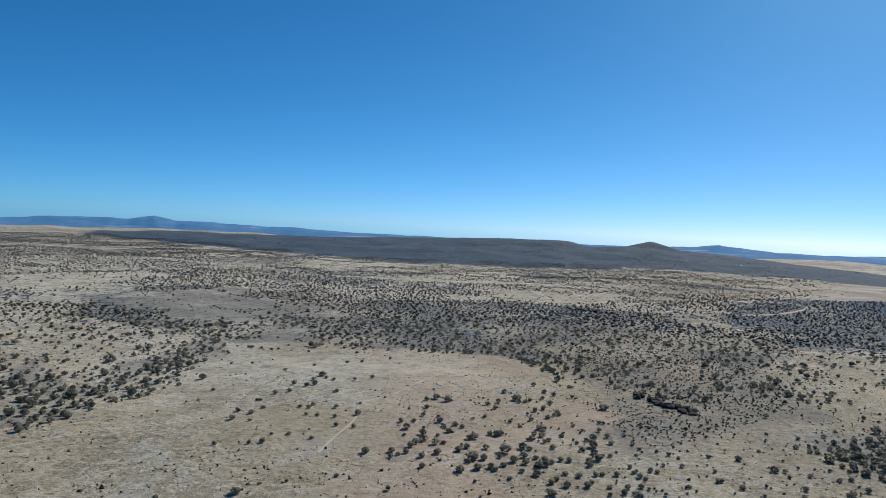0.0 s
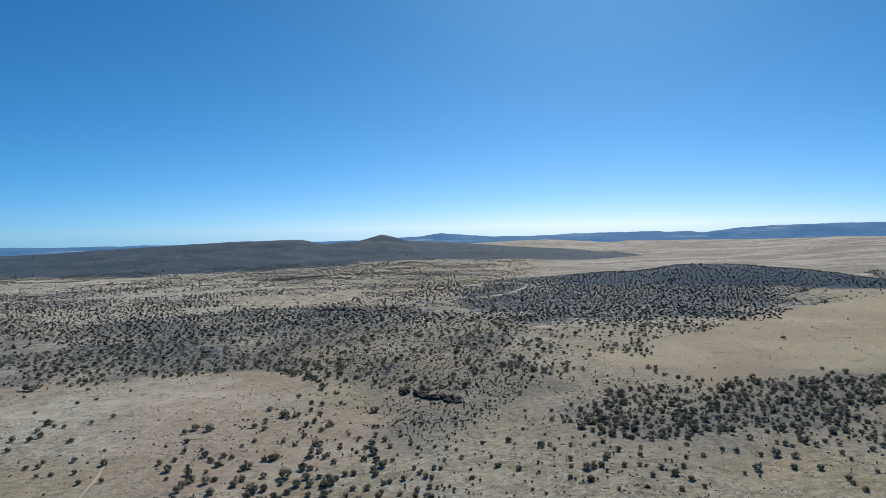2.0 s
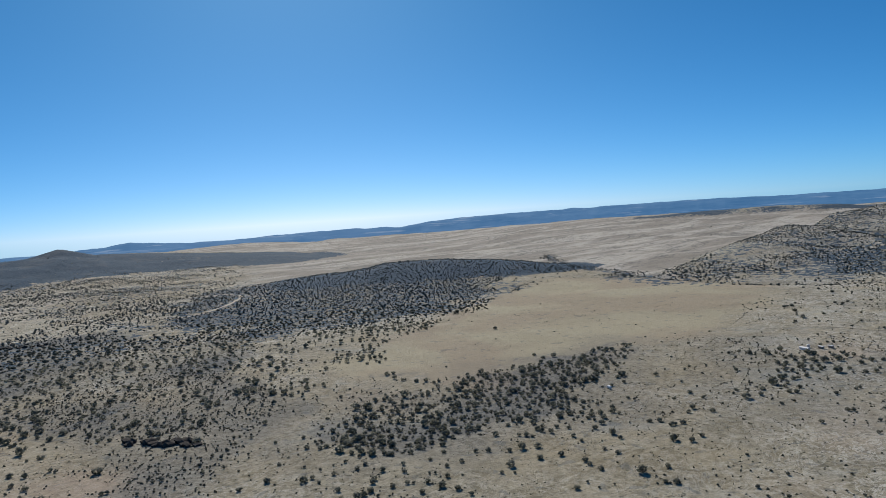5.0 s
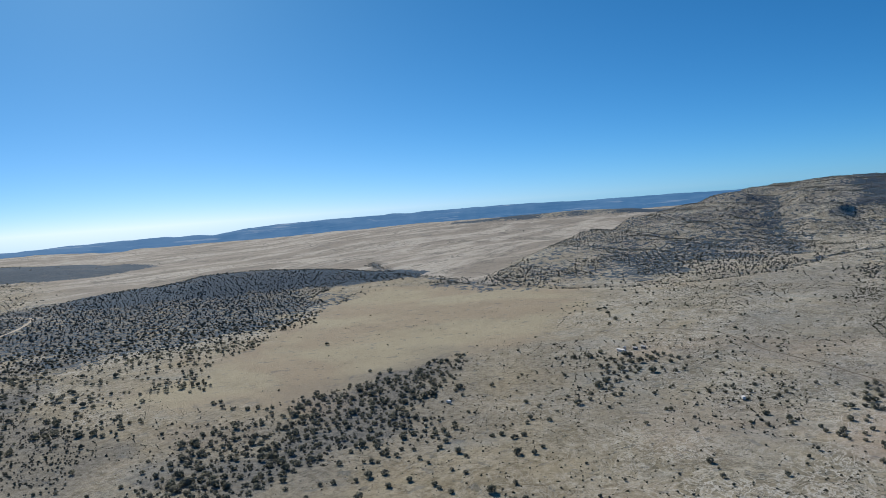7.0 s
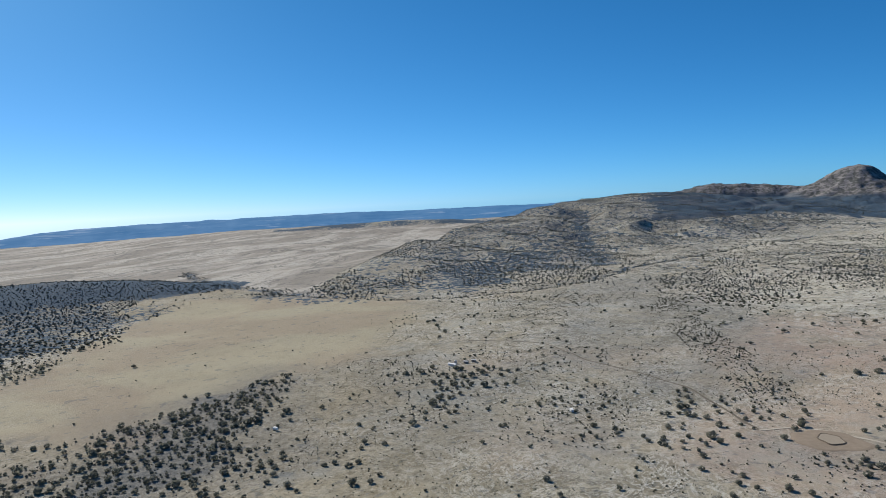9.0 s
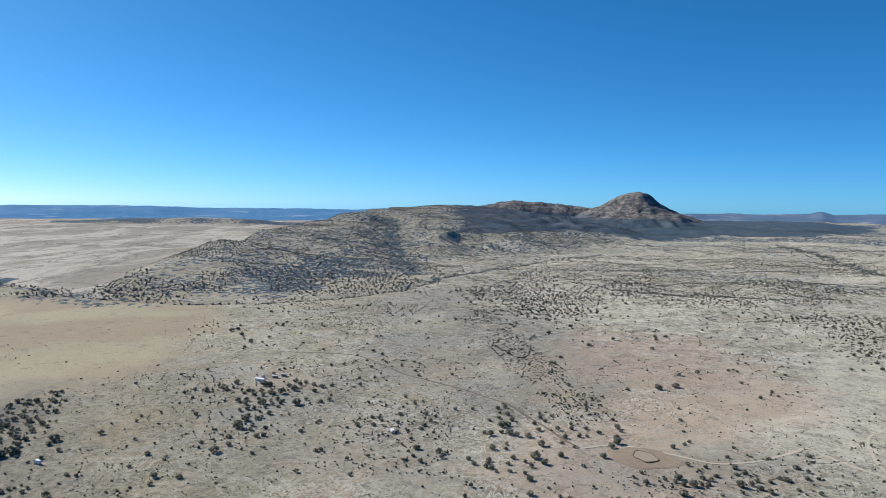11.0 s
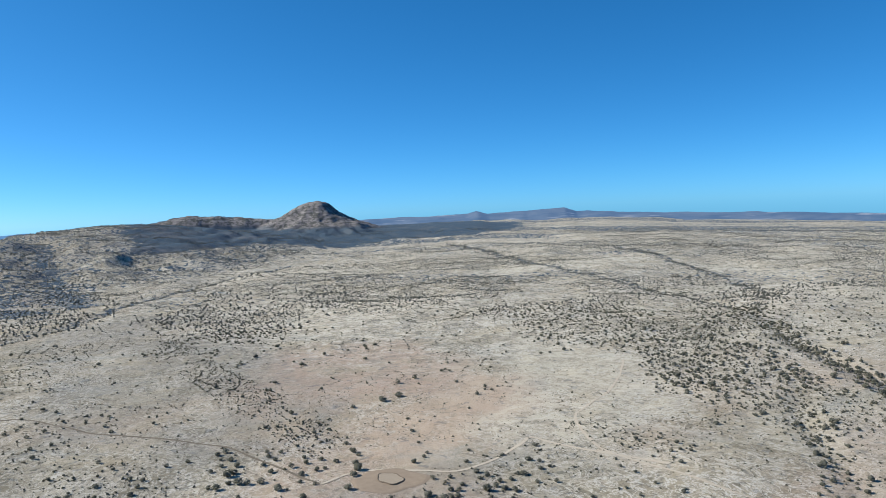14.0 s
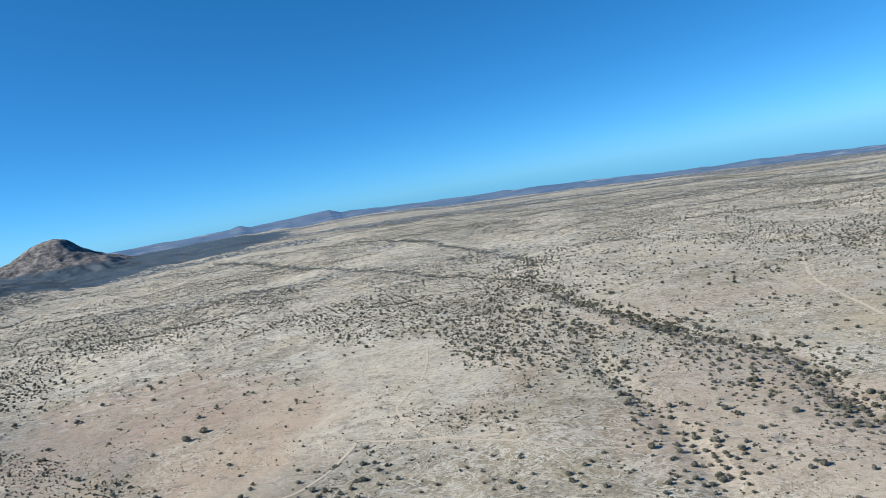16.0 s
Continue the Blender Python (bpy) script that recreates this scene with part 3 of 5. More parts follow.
# the same, drawn closer: belts of wood, glades and bare ground
BELT_WEST = [(-260, 418), (-250, 436), (-208, 402), (-187, 407), (-196, 475), (-193, 539), (-180, 596), (-164, 545), (-160, 450), (-171, 385), (-170, 341), (-175, 316), (-189, 304)]
BELT_MID = [(-402, 837), (-357, 988), (-170, 964), (15, 847), (13, 683), (-84, 598), (-147, 562), (-193, 565), (-235, 615), (-333, 661)]
WOODS_NORTH = [(-47, 575), (5, 575), (62, 545), (120, 590), (260, 700), (300, 900), (100, 1000), (-120, 900)]
GREY_EAST = [(943, 137), (1038, 52), (747, -15), (553, -12), (469, 16), (462, 47), (502, 124)]
GLADE_WEST = [(-427, 684), (-233, 597), (-193, 539), (-187, 407), (-277, 446)]
KNOLL_BARE = [(-186, 301), (-168, 307), (-165, 341), (-156, 401), (-159, 467), (-150, 520), (-98, 538), (-8, 560), (55, 535), (86, 490), (85, 444), (44, 419), (-4, 408), (-19, 339), (-41, 303), (-60, 299), (-63, 248), (-146, 237)]
MID_WOODS = [(144, 680), (248, 913), (286, 778), (376, 744), (296, 587), (238, 561), (206, 610), (139, 481), (119, 520)]
RAVINE_GREY = [(114, 577), (191, 628), (238, 561), (239, 505), (203, 415), (138, 357), (108, 332), (92, 348), (114, 410)]
FOREST_EAST = [(608, 1082), (724, 1093), (823, 976), (872, 876), (873, 784), (642, 705), (504, 667), (425, 700), (355, 674)]
FOREST_EDGE = [(325, 627), (401, 665), (495, 625), (736, 694), (832, 689), (654, 609), (441, 545), (301, 466), (255, 459), (219, 456)]
THICKET_EAST = [(533, -330), (481, -371), (432, -361), (349, -309), (313, -306), (303, -251), (293, -214), (303, -208), (341, -231), (387, -233), (465, -260)]
THICKET_NW = [(770, -347), (602, -401), (481, -371), (533, -330), (487, -282), (607, -271)]
EAST_WOODS = [(305, -314), (241, -320), (192, -246), (172, -231), (162, -187), (180, -187), (207, -203), (234, -220), (283, -267)]
NEAR_GROVE = [(237, -161), (228, -175), (208, -158), (193, -125), (204, -117), (224, -135)]
TREE_LINK = [(324, -240), (290, -216), (258, -180), (235, -162)]
PAD_BARE = [(387, -35), (404, -91), (593, -247), (547, -287), (460, -254), (384, -228), (334, -221), (288, -202), (242, -166), (212, -113)]
SPARSE_E = [(235, -162), (228, -205), (201, -199), (161, -181), (152, -139), (193, -125), (208, -158)]
PALE_MID = [(1311, -313), (1547, -716), (2009, -1562), (1325, -1373), (679, -588), (798, -591), (770, -347), (838, -221), (1134, -188)]
OPEN_FAR = [(681, -717), (619, -769), (416, -665), (236, -515), (194, -326), (241, -320), (325, -344), (428, -406)]
ORANGE = [(466, -65), (481, -119), (506, -149), (451, -132), (404, -85), (414, -53)]
PALE_PAD = [(661, -270), (566, -267), (522, -286), (455, -260), (391, -201), (370, -136), (379, -102), (410, -99), (486, -168)]
RED_SLOPE = [(608, -11), (672, -70), (685, -141), (549, -128), (495, -130), (454, -118), (433, -96), (465, -72), (475, -30), (516, -2)]


VALLEY = [(905, 520), (960, 565), (1204, 615), (1566, 645), (1920, 565), (2265, 440), (2575, 330), (3000, 300), (4300, 900), (4300, 3800), (1600, 4200), (1500, 2600), (1250, 1800), (1330, 1400),
          (1340, 1040), (1150, 830), (1050, 700), (970, 590)]


# the far ranges: compass direction and elevation of their crest
SKYLINE = [(-75, -0.8), (-32, -0.9), (-29, -0.64), (-26.4, -0.6), (-24, -0.6), (-22.3, -0.3), (-20.8, -0.58), (-17, -0.68), (-10, -0.8), (-6, -0.95), (8, -1.0), (17, -0.95), (19.7, -0.75),
           (21.2, -0.52), (23.3, -0.66), (25.4, -0.88), (28.8, -0.86), (32.7, -0.76), (38, -0.7), (41.6, -0.84), (43.9, -0.57), (47.6, -0.44), (52.5, -0.4)]
SKYLINE += [(58, -0.4), (64.3, -0.36), (70, -0.5), (75.5, -0.48), (81, -0.5), (86, -0.42), (91, -0.55), (100, -0.75), (109, -0.48), (113.5, -0.46), (116.4, -0.36), (117.1, -0.2), (118, -0.46),
            (120.7, -0.38), (123.2, -0.2), (124.1, -0.16), (125, -0.5), (129.5, -0.78), (134.5, -0.95), (140.6, -1.2), (146.5, -1.5), (152.6, -1.9), (159, -2.0), (166, -2.4), (218, -2.3)]


def skyline(az):
    """Height of the far crest and of its foot, by the compass."""
    el = np.interp(az, [a for a, _ in SKYLINE], [e for _, e in SKYLINE])
    eye = np.interp(az, [-75, 40, 60, 218], [102, 110, 121, 124])
    top = eye + 4480 * np.tan(np.radians(el))
    thick = np.interp(az, [-75, -10, 10, 30, 45, 85, 100, 216], [55, 45, 30, 36, 68, 66, 36, 34])
    smooth = np.mean([np.interp(az + k, [a for a, _ in SKYLINE], [e for _, e in SKYLINE]) for k in (-7, -3.5, 0, 3.5, 7)], axis=0)
    return top, eye + 4480 * np.tan(np.radians(smooth)) - thick


# crest lines of the hills: x, y, height, half width of the foot
MESA = [(-900, 3000, 16, 600), (-667, 2924, 26, 700), (-211, 2791, 44, 850), (27, 2715, 58, 900), (260, 2700, 66, 880), (470, 2670, 62, 820), (556, 2650, 45, 750),
        (765, 2595, 55, 700), (852, 2567, 49, 650), (1000, 2400, 34, 600), (1130, 2240, 15, 450), (1200, 2080, 5, 300)]
HILL = [(790, 1090, 6, 170), (850, 1045, 24, 210), (930, 970, 25, 220), (1000, 870, 14, 170), (1040, 810, 5, 110)]
FOOTHILL = [(960, 480, 2, 160), (1204, 520, 15, 330), (1566, 540, 30, 560), (1897, 460, 54, 760), (2221, 335, 82, 900), (2532, 225, 105, 900), (2900, -20, 108, 800), (3080, -190, 70, 800),
            (3240, -330, 56, 800), (3266, -700, 46, 700), (3100, -1300, 20, 600)]
LOW_MESA = [(3223, 1714, 6, 160), (3334, 1485, 20, 200), (3430, 1248, 26, 210), (3509, 1006, 24, 200), (3541, 883, 6, 150)]
RIMROCK = [(3345, -70, 90, 150), (3320, -190, 112, 170), (3312, -250, 124, 170), (3302, -378, 110, 170), (3285, -540, 96, 160), (3262, -640, 84, 140)]
BUTTE = (3222, -800)


def hill(x, y, crest, sharp=1.0, both=False):
    d, s = near_line(x, y, crest)
    k = np.clip(s.astype(int), 0, len(crest) - 2)
    f = s - k
    c = np.array(crest, float)
    h = c[k, 2] * (1 - f) + c[k + 1, 2] * f
    w = c[k, 3] * (1 - f) + c[k + 1, 3] * f
    q = ease(1 - d / w) ** sharp
    return (h * q, q) if both else h * q


def height(x, y):
    x, y = np.asarray(x, float), np.asarray(y, float)
    r, az = np.hypot(x, y), np.degrees(np.arctan2(x, y))
    az = np.where(az < -120, az + 360, az)
    z = 1.6 * rough_sum(x, y, 150, 11, 4) * ease((r - 120) / 250) + 0.35 * lattice(x, y, 18, 19)
    z = z + 5 * rough_sum(x, y, 420, 23, 3) * ease((r - 650) / 900)
    z = z + (skyline(az)[1] + 4) * np.clip((r - 700) / 3700, 0, 1.02) ** 1.5
    swell = ease((r - 520) / 350) * ease((az - 80) / 12) * ease((3300 - r) / 500)
    z = z + swell * (5.0 * (0.55 - np.abs(rough_sum(x, y, 260, 29, 4, 0.6))) + 2.0 * rough_sum(x, y, 90, 33, 3))
    for line, deep, wide in ((WASH_MAIN, 2.0, 9), (WASH_NEAR, 1.5, 8), (CREEK, 2.5, 10)):
        d, _ = near_line(x, y, line)
        z = z - deep * np.exp(-(d / wide) ** 2)
    ridged = 1 - np.abs(rough_sum(x, y, 300, 57, 5, 0.6)) * 1.2
    gul = rough_sum(x, y, 330, 41, 5, 0.6)
    big = 0.0
    rugged = 1 - 0.85 * inside(x, y, DARK_FLAT, 150)
    for crest, sharp, much in ((MESA, 0.8, 0.3), (HILL, 0.75, 0.2), (FOOTHILL, 0.8, 0.62), (LOW_MESA, 0.6, 0.5)):
        h, q = hill(x, y, crest, sharp, True)
        if crest is FOOTHILL:
            h = h * (1 - 0.9 * inside(x, y, VALLEY, 60))
            h = h + 2.4 * np.sin(h * 0.42 + 1.5 * rough_sum(x, y, 260, 65, 2)) * ease(h / 25 - 0.3)
        big = np.maximum(big, h + rugged * (np.minimum(h, 50) * much * (ridged - 0.6) + 0.08 * h * gul) * (1 - q ** 4))
    for line, deep, wide in ((HOLLOW, 13, 60), (HOLLOW_WEST, 9, 40), (SPUR, 12, 45)):
        d, _ = near_line(x + 25 * rough_sum(x, y, 120, 61, 2), y + 25 * rough_sum(x, y, 120, 63, 2), line)
        big = big - np.minimum(deep, 0.6 * big) * np.exp(-(d / wide) ** 2)
    knob = np.hypot(x - 2136, y - 347)
    big = big + 9 * ease(1.6 - knob / 55)
    cone = np.hypot(x - 765, y - 2600)
    big = big + 24 * np.clip(1 - cone / 105, 0, 1)
    rim = hill(x, y, RIMROCK, 0.45)
    big = np.maximum(big, rim + np.where(rim > 5, 3 * rough_sum(x, y, 60, 71, 4) + 6 * np.abs(rough_sum(y, 0.2 * x, 38, 73, 3)), 0))
    bx, by = x - BUTTE[0], y - BUTTE[1]
    across = -0.24 * bx - 0.97 * by
    d = np.hypot(np.where(across < 0, 0.62, 1.0) * across, 0.8 * (0.97 * bx - 0.24 * by)) * (1 + 0.06 * rough_sum(x, y, 70, 83, 3))
    spoke = np.arctan2(by, bx) * 60
    d = d * (1 + ease(d / 60 - 0.4) * (0.09 * np.abs(rough_sum(spoke, 0.12 * d, 26, 87, 3)) - 0.05))
    but = np.interp(d, [0, 26, 50, 70, 118, 172, 258, 340, 460], [160, 156, 144, 127, 94, 64, 34, 15, -40])
    big = np.maximum(big, np.where(d < 400, but + 5.5 * rough_sum(x, y, 40, 91, 4), 0))
    return z + big


# ---- how thickly the trees stand ----
def cover(x, y):
    """Junipers to the square metre, before clumping."""
    r, az = np.hypot(x, y), np.degrees(np.arctan2(x, y))
    az = np.where(az < -120, az + 360, az)
    thick = np.full(np.shape(x), 1 / 900.0)
    west = ease((32 - az) / 10) * ease((r - 420) / 120)
    thick = np.maximum(thick, west / 88)
    east = ease((az - 84) / 8) * ease((r - 700) / 200)
    thick = np.maximum(thick, east * np.clip(0.55 + 1.1 * rough_sum(r, az * 12, 170, 161, 3), 0.12, 1.4) / 58)
    valley = ease((r - 1230) / 120) * ease((az - 27) / 4) * ease((78 - az) / 5)
    thick = thick * (1 - valley)
    for crest, much in ((MESA, 2500), (HILL, 40), (FOOTHILL, 60)):
        d, s = near_line(x, y, crest)
        w = np.interp(s, range(len(crest)), [c[3] for c in crest])
        thick = np.maximum(thick, ease((0.95 - d / w) / 0.15) / much)
    d, along = near_line(x, y, MESA)
    thick = np.where(d < 0.8 * np.interp(along, range(len(MESA)), [c[3] for c in MESA]), 1 / 2500, thick)
    for ring, gap, soft in ((BUSHLAND, 170, 40), (PALE_MID, 95, 60), (OPEN_FAR, 420, 20), (DARK_FLAT, 110, 60), (FOOT, 85, 22), (DARK_SLOPE, 42, 25), (DARK_FOOT, 42, 25),
                            (CLEARING, 700, 20), (CLEARING_FAR, 600, 25), (BELT_MID, 62, 14), (WOODS_NORTH, 56, 16), (GLADE_WEST, 210, 14), (BELT_WEST, 66, 8), (SCRUB_MID, 75, 14), (MID_WOODS, 48, 14),
                            (KNOLL_BARE, 1600, 8), (KNOLL, 95, 12), (RAVINE_GREY, 330, 10), (FOREST_EDGE, 95, 14), (FOREST, 46, 14), (FOREST_EAST, 44, 14), (FIELD, 20000, 8),
                            (STAND, 33, 8), (STAND_EAST, 120, 12), (HOUSE_GROVE, 125, 10), (MID_GROVE, 95, 10), (SCRUB, 120, 20), (PAD_OPEN, 900, 10), (POND_GROVE, 80, 8),
                            (GROVE_EAST, 95, 12), (THICKET_NW, 140, 14), (THICKET_EAST, 23, 8), (EAST_WOODS, 42, 8), (SPARSE_E, 320, 8),
                            (PAD_BARE, 1900, 7), (PAD_GROVE, 65, 6), (NEAR_GROVE, 55, 6)):
        f = inside(x, y, ring, soft)
        thick = thick * (1 - f) + f / gap
    for line, gap, wide in ((HOLLOW, 45, 50), (HOLLOW_WEST, 55, 30), (SPUR, 55, 35), (WASH_MAIN, 24, 18), (WASH_FORK, 26, 14), (WASH_NEAR, 60, 11), (TREE_LINK, 42, 9), (WASH_FAR, 70, 16), (WASH_ARC, 70, 10), (CREEK, 30, 12),
                            (RAVINE, 55, 14), (RAVINE_LOW, 60, 14), (TREELINE, 45, 6), (HEDGE_FIELD, 45, 5)):
        d, _ = near_line(x, y, line)
        thick = np.maximum(thick, ease((wide - d) / 5) / gap)
    thick = np.where(inside(x, y, VALLEY, 25) > 0.5, 1 / 30000, thick)
    d, _ = near_line(x, y, CREEK)
    thick = np.maximum(thick, ease((12 - d) / 4) / 16)
    for ring in (BARE_WEST, BARE_MID, BARE_EAST, BARE_STRIP, BARE_SOUTH):
        thick = thick * (1 - 0.74 * inside(x, y, ring, 4) * (1 - inside(x, y, STAND, 3)))
    thick = np.where(near_line(x, y, T10)[0] < 7, 0, thick)
    bd = np.hypot(x - BUTTE[0], y - BUTTE[1])
    thick = np.where(bd < 270, 1 / 110, thick)
    return thick


def bare(x, y):
    """1 on ground where next to nothing grows."""
    return np.maximum(np.maximum(inside(x, y, PAD_BARE, 8), inside(x, y, KNOLL_BARE, 8)), np.maximum(inside(x, y, FIELD, 10), 0.7 * inside(x, y, RED_SLOPE, 15)))


def clumped(x, y, thick):
    """The same with thickets and glades."""
    k = np.clip(1 + 1.3 * rough_sum(x, y, 70, 131, 3) + 0.9 * rough_sum(x, y, 300, 137, 2), 0.05, 2.8)
    return thick * np.where(thick > 1 / 60, 0.55 + 0.45 * k, k)


# ---- building helpers ----
def mesh_of(name, verts, faces, material, smooth=False):
    me = bpy.data.meshes.new(name)
    verts, faces = np.asarray(verts, np.float32), np.asarray(faces, np.int32)
    me.vertices.add(len(verts))
    me.vertices.foreach_set("co", verts.ravel())
    n, k = faces.shape
    me.loops.add(n * k)
    me.loops.foreach_set("vertex_index", faces.ravel())
    me.polygons.add(n)
    me.polygons.foreach_set("loop_start", np.arange(0, n * k, k, dtype=np.int32))
    me.polygons.foreach_set("use_smooth", np.full(n, smooth))
    me.update(calc_edges=True)
    me.materials.append(material)
    return me


def attribute(me, name, values):
    a = me.attributes.new(name, "FLOAT", "POINT")
    a.data.foreach_set("value", np.asarray(values, np.float32))


def part(name, bm, material, parent, label=""):
    me = bpy.data.meshes.new(name)
    bm.to_mesh(me)
    bm.free()
    me.materials.append(material)
    ob = new(name, me)
    ob.parent = parent
    return tagged(ob, label)


def box(x0, y0, z0, x1, y1, z1, bevel=0.0):
    bm = bmesh.new()
    bmesh.ops.create_cube(bm, size=1)
    for v in bm.verts:
        v.co = Vector(((x0 + x1) / 2 + v.co.x * (x1 - x0), (y0 + y1) / 2 + v.co.y * (y1 - y0), (z0 + z1) / 2 + v.co.z * (z1 - z0)))
    if bevel:
        bmesh.ops.bevel(bm, geom=bm.edges[:], offset=bevel, segments=2, affect="EDGES")
    return bm


# ---- ground: one sheet to the horizon ----
CENTRE = (30.0, 50.0)


def build_ground():
    radii = np.concatenate([[0.5], np.geomspace(50, 1500, 255), np.arange(1517, 3000, 17), np.arange(3000, 3560, 10), np.geomspace(3570, 4720, 22)])
    turn = radians(1) * np.concatenate([np.arange(-78, -46, 1.0), np.arange(-46, 78, 0.4), np.arange(78, 110, 0.18), np.arange(110, 186, 0.4), np.arange(186, 282, 2.0)])
    rr, tt = np.meshgrid(radii, turn, indexing="ij")
    x, y = CENTRE[0] + rr * np.sin(tt), CENTRE[1] + rr * np.cos(tt)
    z = height(x, y)
    m, n = rr.shape
    i, j = np.meshgrid(np.arange(m - 1), np.arange(n), indexing="ij")
    a, b = i * n + j, i * n + (j + 1) % n
    faces = np.stack([a, b, b + n, a + n], -1).reshape(-1, 4)
    me = mesh_of("ground", np.stack([x, y, z], -1).reshape(-1, 3), faces, GROUND, True)
    x, y = x.ravel(), y.ravel()
    wob = 14 * rough_sum(x, y, 45, 201, 3)
    u, v = x + wob, y + 14 * rough_sum(x, y, 45, 211, 3)
    r, az = np.hypot(x, y), np.degrees(np.arctan2(x, y))
    az = np.where(az < -120, az + 360, az)
    attribute(me, "red_soil", np.maximum(0.85 * inside(x + 1.5 * wob, y + 1.5 * (v - y), RED_SLOPE, 60) * np.clip(0.8 + 0.5 * rough_sum(x, y, 60, 223, 3), 0.2, 1), 0.6 * ease(rough_sum(x, y, 190, 221, 3) * 1.6 - 0.35) * ease((650 - r) / 200)))
    attribute(me, "orange_soil", np.maximum(0.9 * inside(u, v, ORANGE, 35), 0.5 * ease(rough_sum(x, y, 130, 227, 3) * 1.5 - 0.4) * ease((620 - r) / 200)))
    attribute(me, "pale_soil", np.maximum(np.maximum(np.maximum(np.maximum(0.8 * inside(u, v, PALE_PAD, 25), 0.75 * ease((22 - az) / 14) * ease((r - 360) / 160) * ease(0.75 + rough_sum(x, y, 110, 237, 3))), 0.4 * ease((az - 98) / 15) * (1 - 0.7 * ease((az - 128) / 15)) * ease(0.6 + rough_sum(x, y, 90, 235, 3))), 0.6 * np.maximum(inside(u, v, CLEARING, 30), inside(u, v, CLEARING_FAR, 30))), 0.6 * ease((r - 620) / 300) * ease((az - 84) / 8) * ease(0.55 + rough_sum(x, y, 150, 233, 3)) + 0.3 * inside(u, v, BUSHLAND, 60) * ease(0.6 + rough_sum(x, y, 120, 231, 3))))
    attribute(me, "rough_scrub", ease((r - 480) / 300) * np.maximum(ease((az - 80) / 10), ease((34 - az) / 8)) * (1 - inside(u, v, OPEN_FAR, 60) * 0.5))
    attribute(me, "tan_grass", ease((78 - az) / 25) * (1 - 0.7 * ease((14 - az) / 20) * ease((r - 330) / 150)) * np.clip(0.65 + 0.5 * rough_sum(x, y, 160, 281, 3), 0.1, 1))
    attribute(me, "bare_field", inside(x + 1.6 * wob, y + 1.6 * (v - y), FIELD, 45))
    valley = ease((r - 1200) / 200) * ease((az - 26) / 6) * ease((86 - az) / 6)
    floor = inside(x, y, VALLEY, 40)
    hilly = np.maximum(np.maximum(hill(x, y, MESA), hill(x, y, LOW_MESA)), np.maximum(hill(x, y, HILL), hill(x, y, FOOTHILL) * (1 - floor)))
    valley = np.maximum(valley, floor)
    attribute(me, "valley_grass", valley * ease(1 - hilly / 8))
    th = cover(u, v)
    def shade_of(crest, full, soft):
        d, along = near_line(u, v, crest)
        w = np.interp(along, range(len(crest)), [c[3] for c in crest])
        return ease((full + soft - d / w) / soft)
    speckle = np.clip(0.5 + 1.1 * rough_sum(x, y, 75, 251, 4), 0, 1)
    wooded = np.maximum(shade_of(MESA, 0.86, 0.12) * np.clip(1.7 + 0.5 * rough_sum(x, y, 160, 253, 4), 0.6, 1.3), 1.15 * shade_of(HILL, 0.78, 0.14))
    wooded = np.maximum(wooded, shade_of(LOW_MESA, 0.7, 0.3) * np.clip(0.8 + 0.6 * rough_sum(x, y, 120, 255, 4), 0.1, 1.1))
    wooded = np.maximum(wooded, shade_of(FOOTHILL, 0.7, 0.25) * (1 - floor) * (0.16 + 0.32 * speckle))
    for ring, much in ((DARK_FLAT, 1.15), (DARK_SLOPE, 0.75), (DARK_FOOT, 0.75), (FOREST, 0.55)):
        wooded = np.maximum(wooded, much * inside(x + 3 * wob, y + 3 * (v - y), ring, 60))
    # wooded hollows, whose shade is also put into the ground colour here
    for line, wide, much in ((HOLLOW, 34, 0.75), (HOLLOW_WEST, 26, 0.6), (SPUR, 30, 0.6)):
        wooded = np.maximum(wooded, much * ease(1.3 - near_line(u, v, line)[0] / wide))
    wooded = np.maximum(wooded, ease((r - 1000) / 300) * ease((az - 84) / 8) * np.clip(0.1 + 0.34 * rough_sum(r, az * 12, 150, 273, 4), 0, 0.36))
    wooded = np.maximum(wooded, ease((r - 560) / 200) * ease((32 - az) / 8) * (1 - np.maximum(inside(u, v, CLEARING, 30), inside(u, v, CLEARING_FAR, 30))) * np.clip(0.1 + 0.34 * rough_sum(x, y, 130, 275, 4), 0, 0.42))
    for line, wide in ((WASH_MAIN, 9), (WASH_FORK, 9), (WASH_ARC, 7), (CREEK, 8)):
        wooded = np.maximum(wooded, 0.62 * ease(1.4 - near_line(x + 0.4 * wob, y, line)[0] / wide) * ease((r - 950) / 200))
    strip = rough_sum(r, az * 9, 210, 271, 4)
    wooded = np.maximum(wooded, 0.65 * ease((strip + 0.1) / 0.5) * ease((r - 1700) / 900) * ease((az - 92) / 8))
    attribute(me, "litter", np.maximum(np.maximum(0.6 * inside(u, v, RAVINE_GREY, 25), np.maximum(np.maximum(0.5 * inside(u, v, STAND, 60), 0.38 * inside(u, v, GREY_EAST, 60)), 0.28 * np.maximum(inside(u, v, GREY_SOIL, 60), inside(u, v, GREY_SOUTH, 30)))), 0.9 * ease((th * 50 - 0.5) / 0.42) * (1 - 0.8 * inside(u, v, THICKET, 25)) * (1 - 0.75 * ease((az - 92) / 10)) * (1 - 0.8 * ease((r - 760) / 120) * ease((az - 58) / 8))) * np.clip(0.8 + 0.6 * rough_sum(x, y, 60, 261, 3), 0.2, 1))
    attribute(me, "hazed_canopy", wooded)
    bd = np.hypot(x - BUTTE[0], y - BUTTE[1])
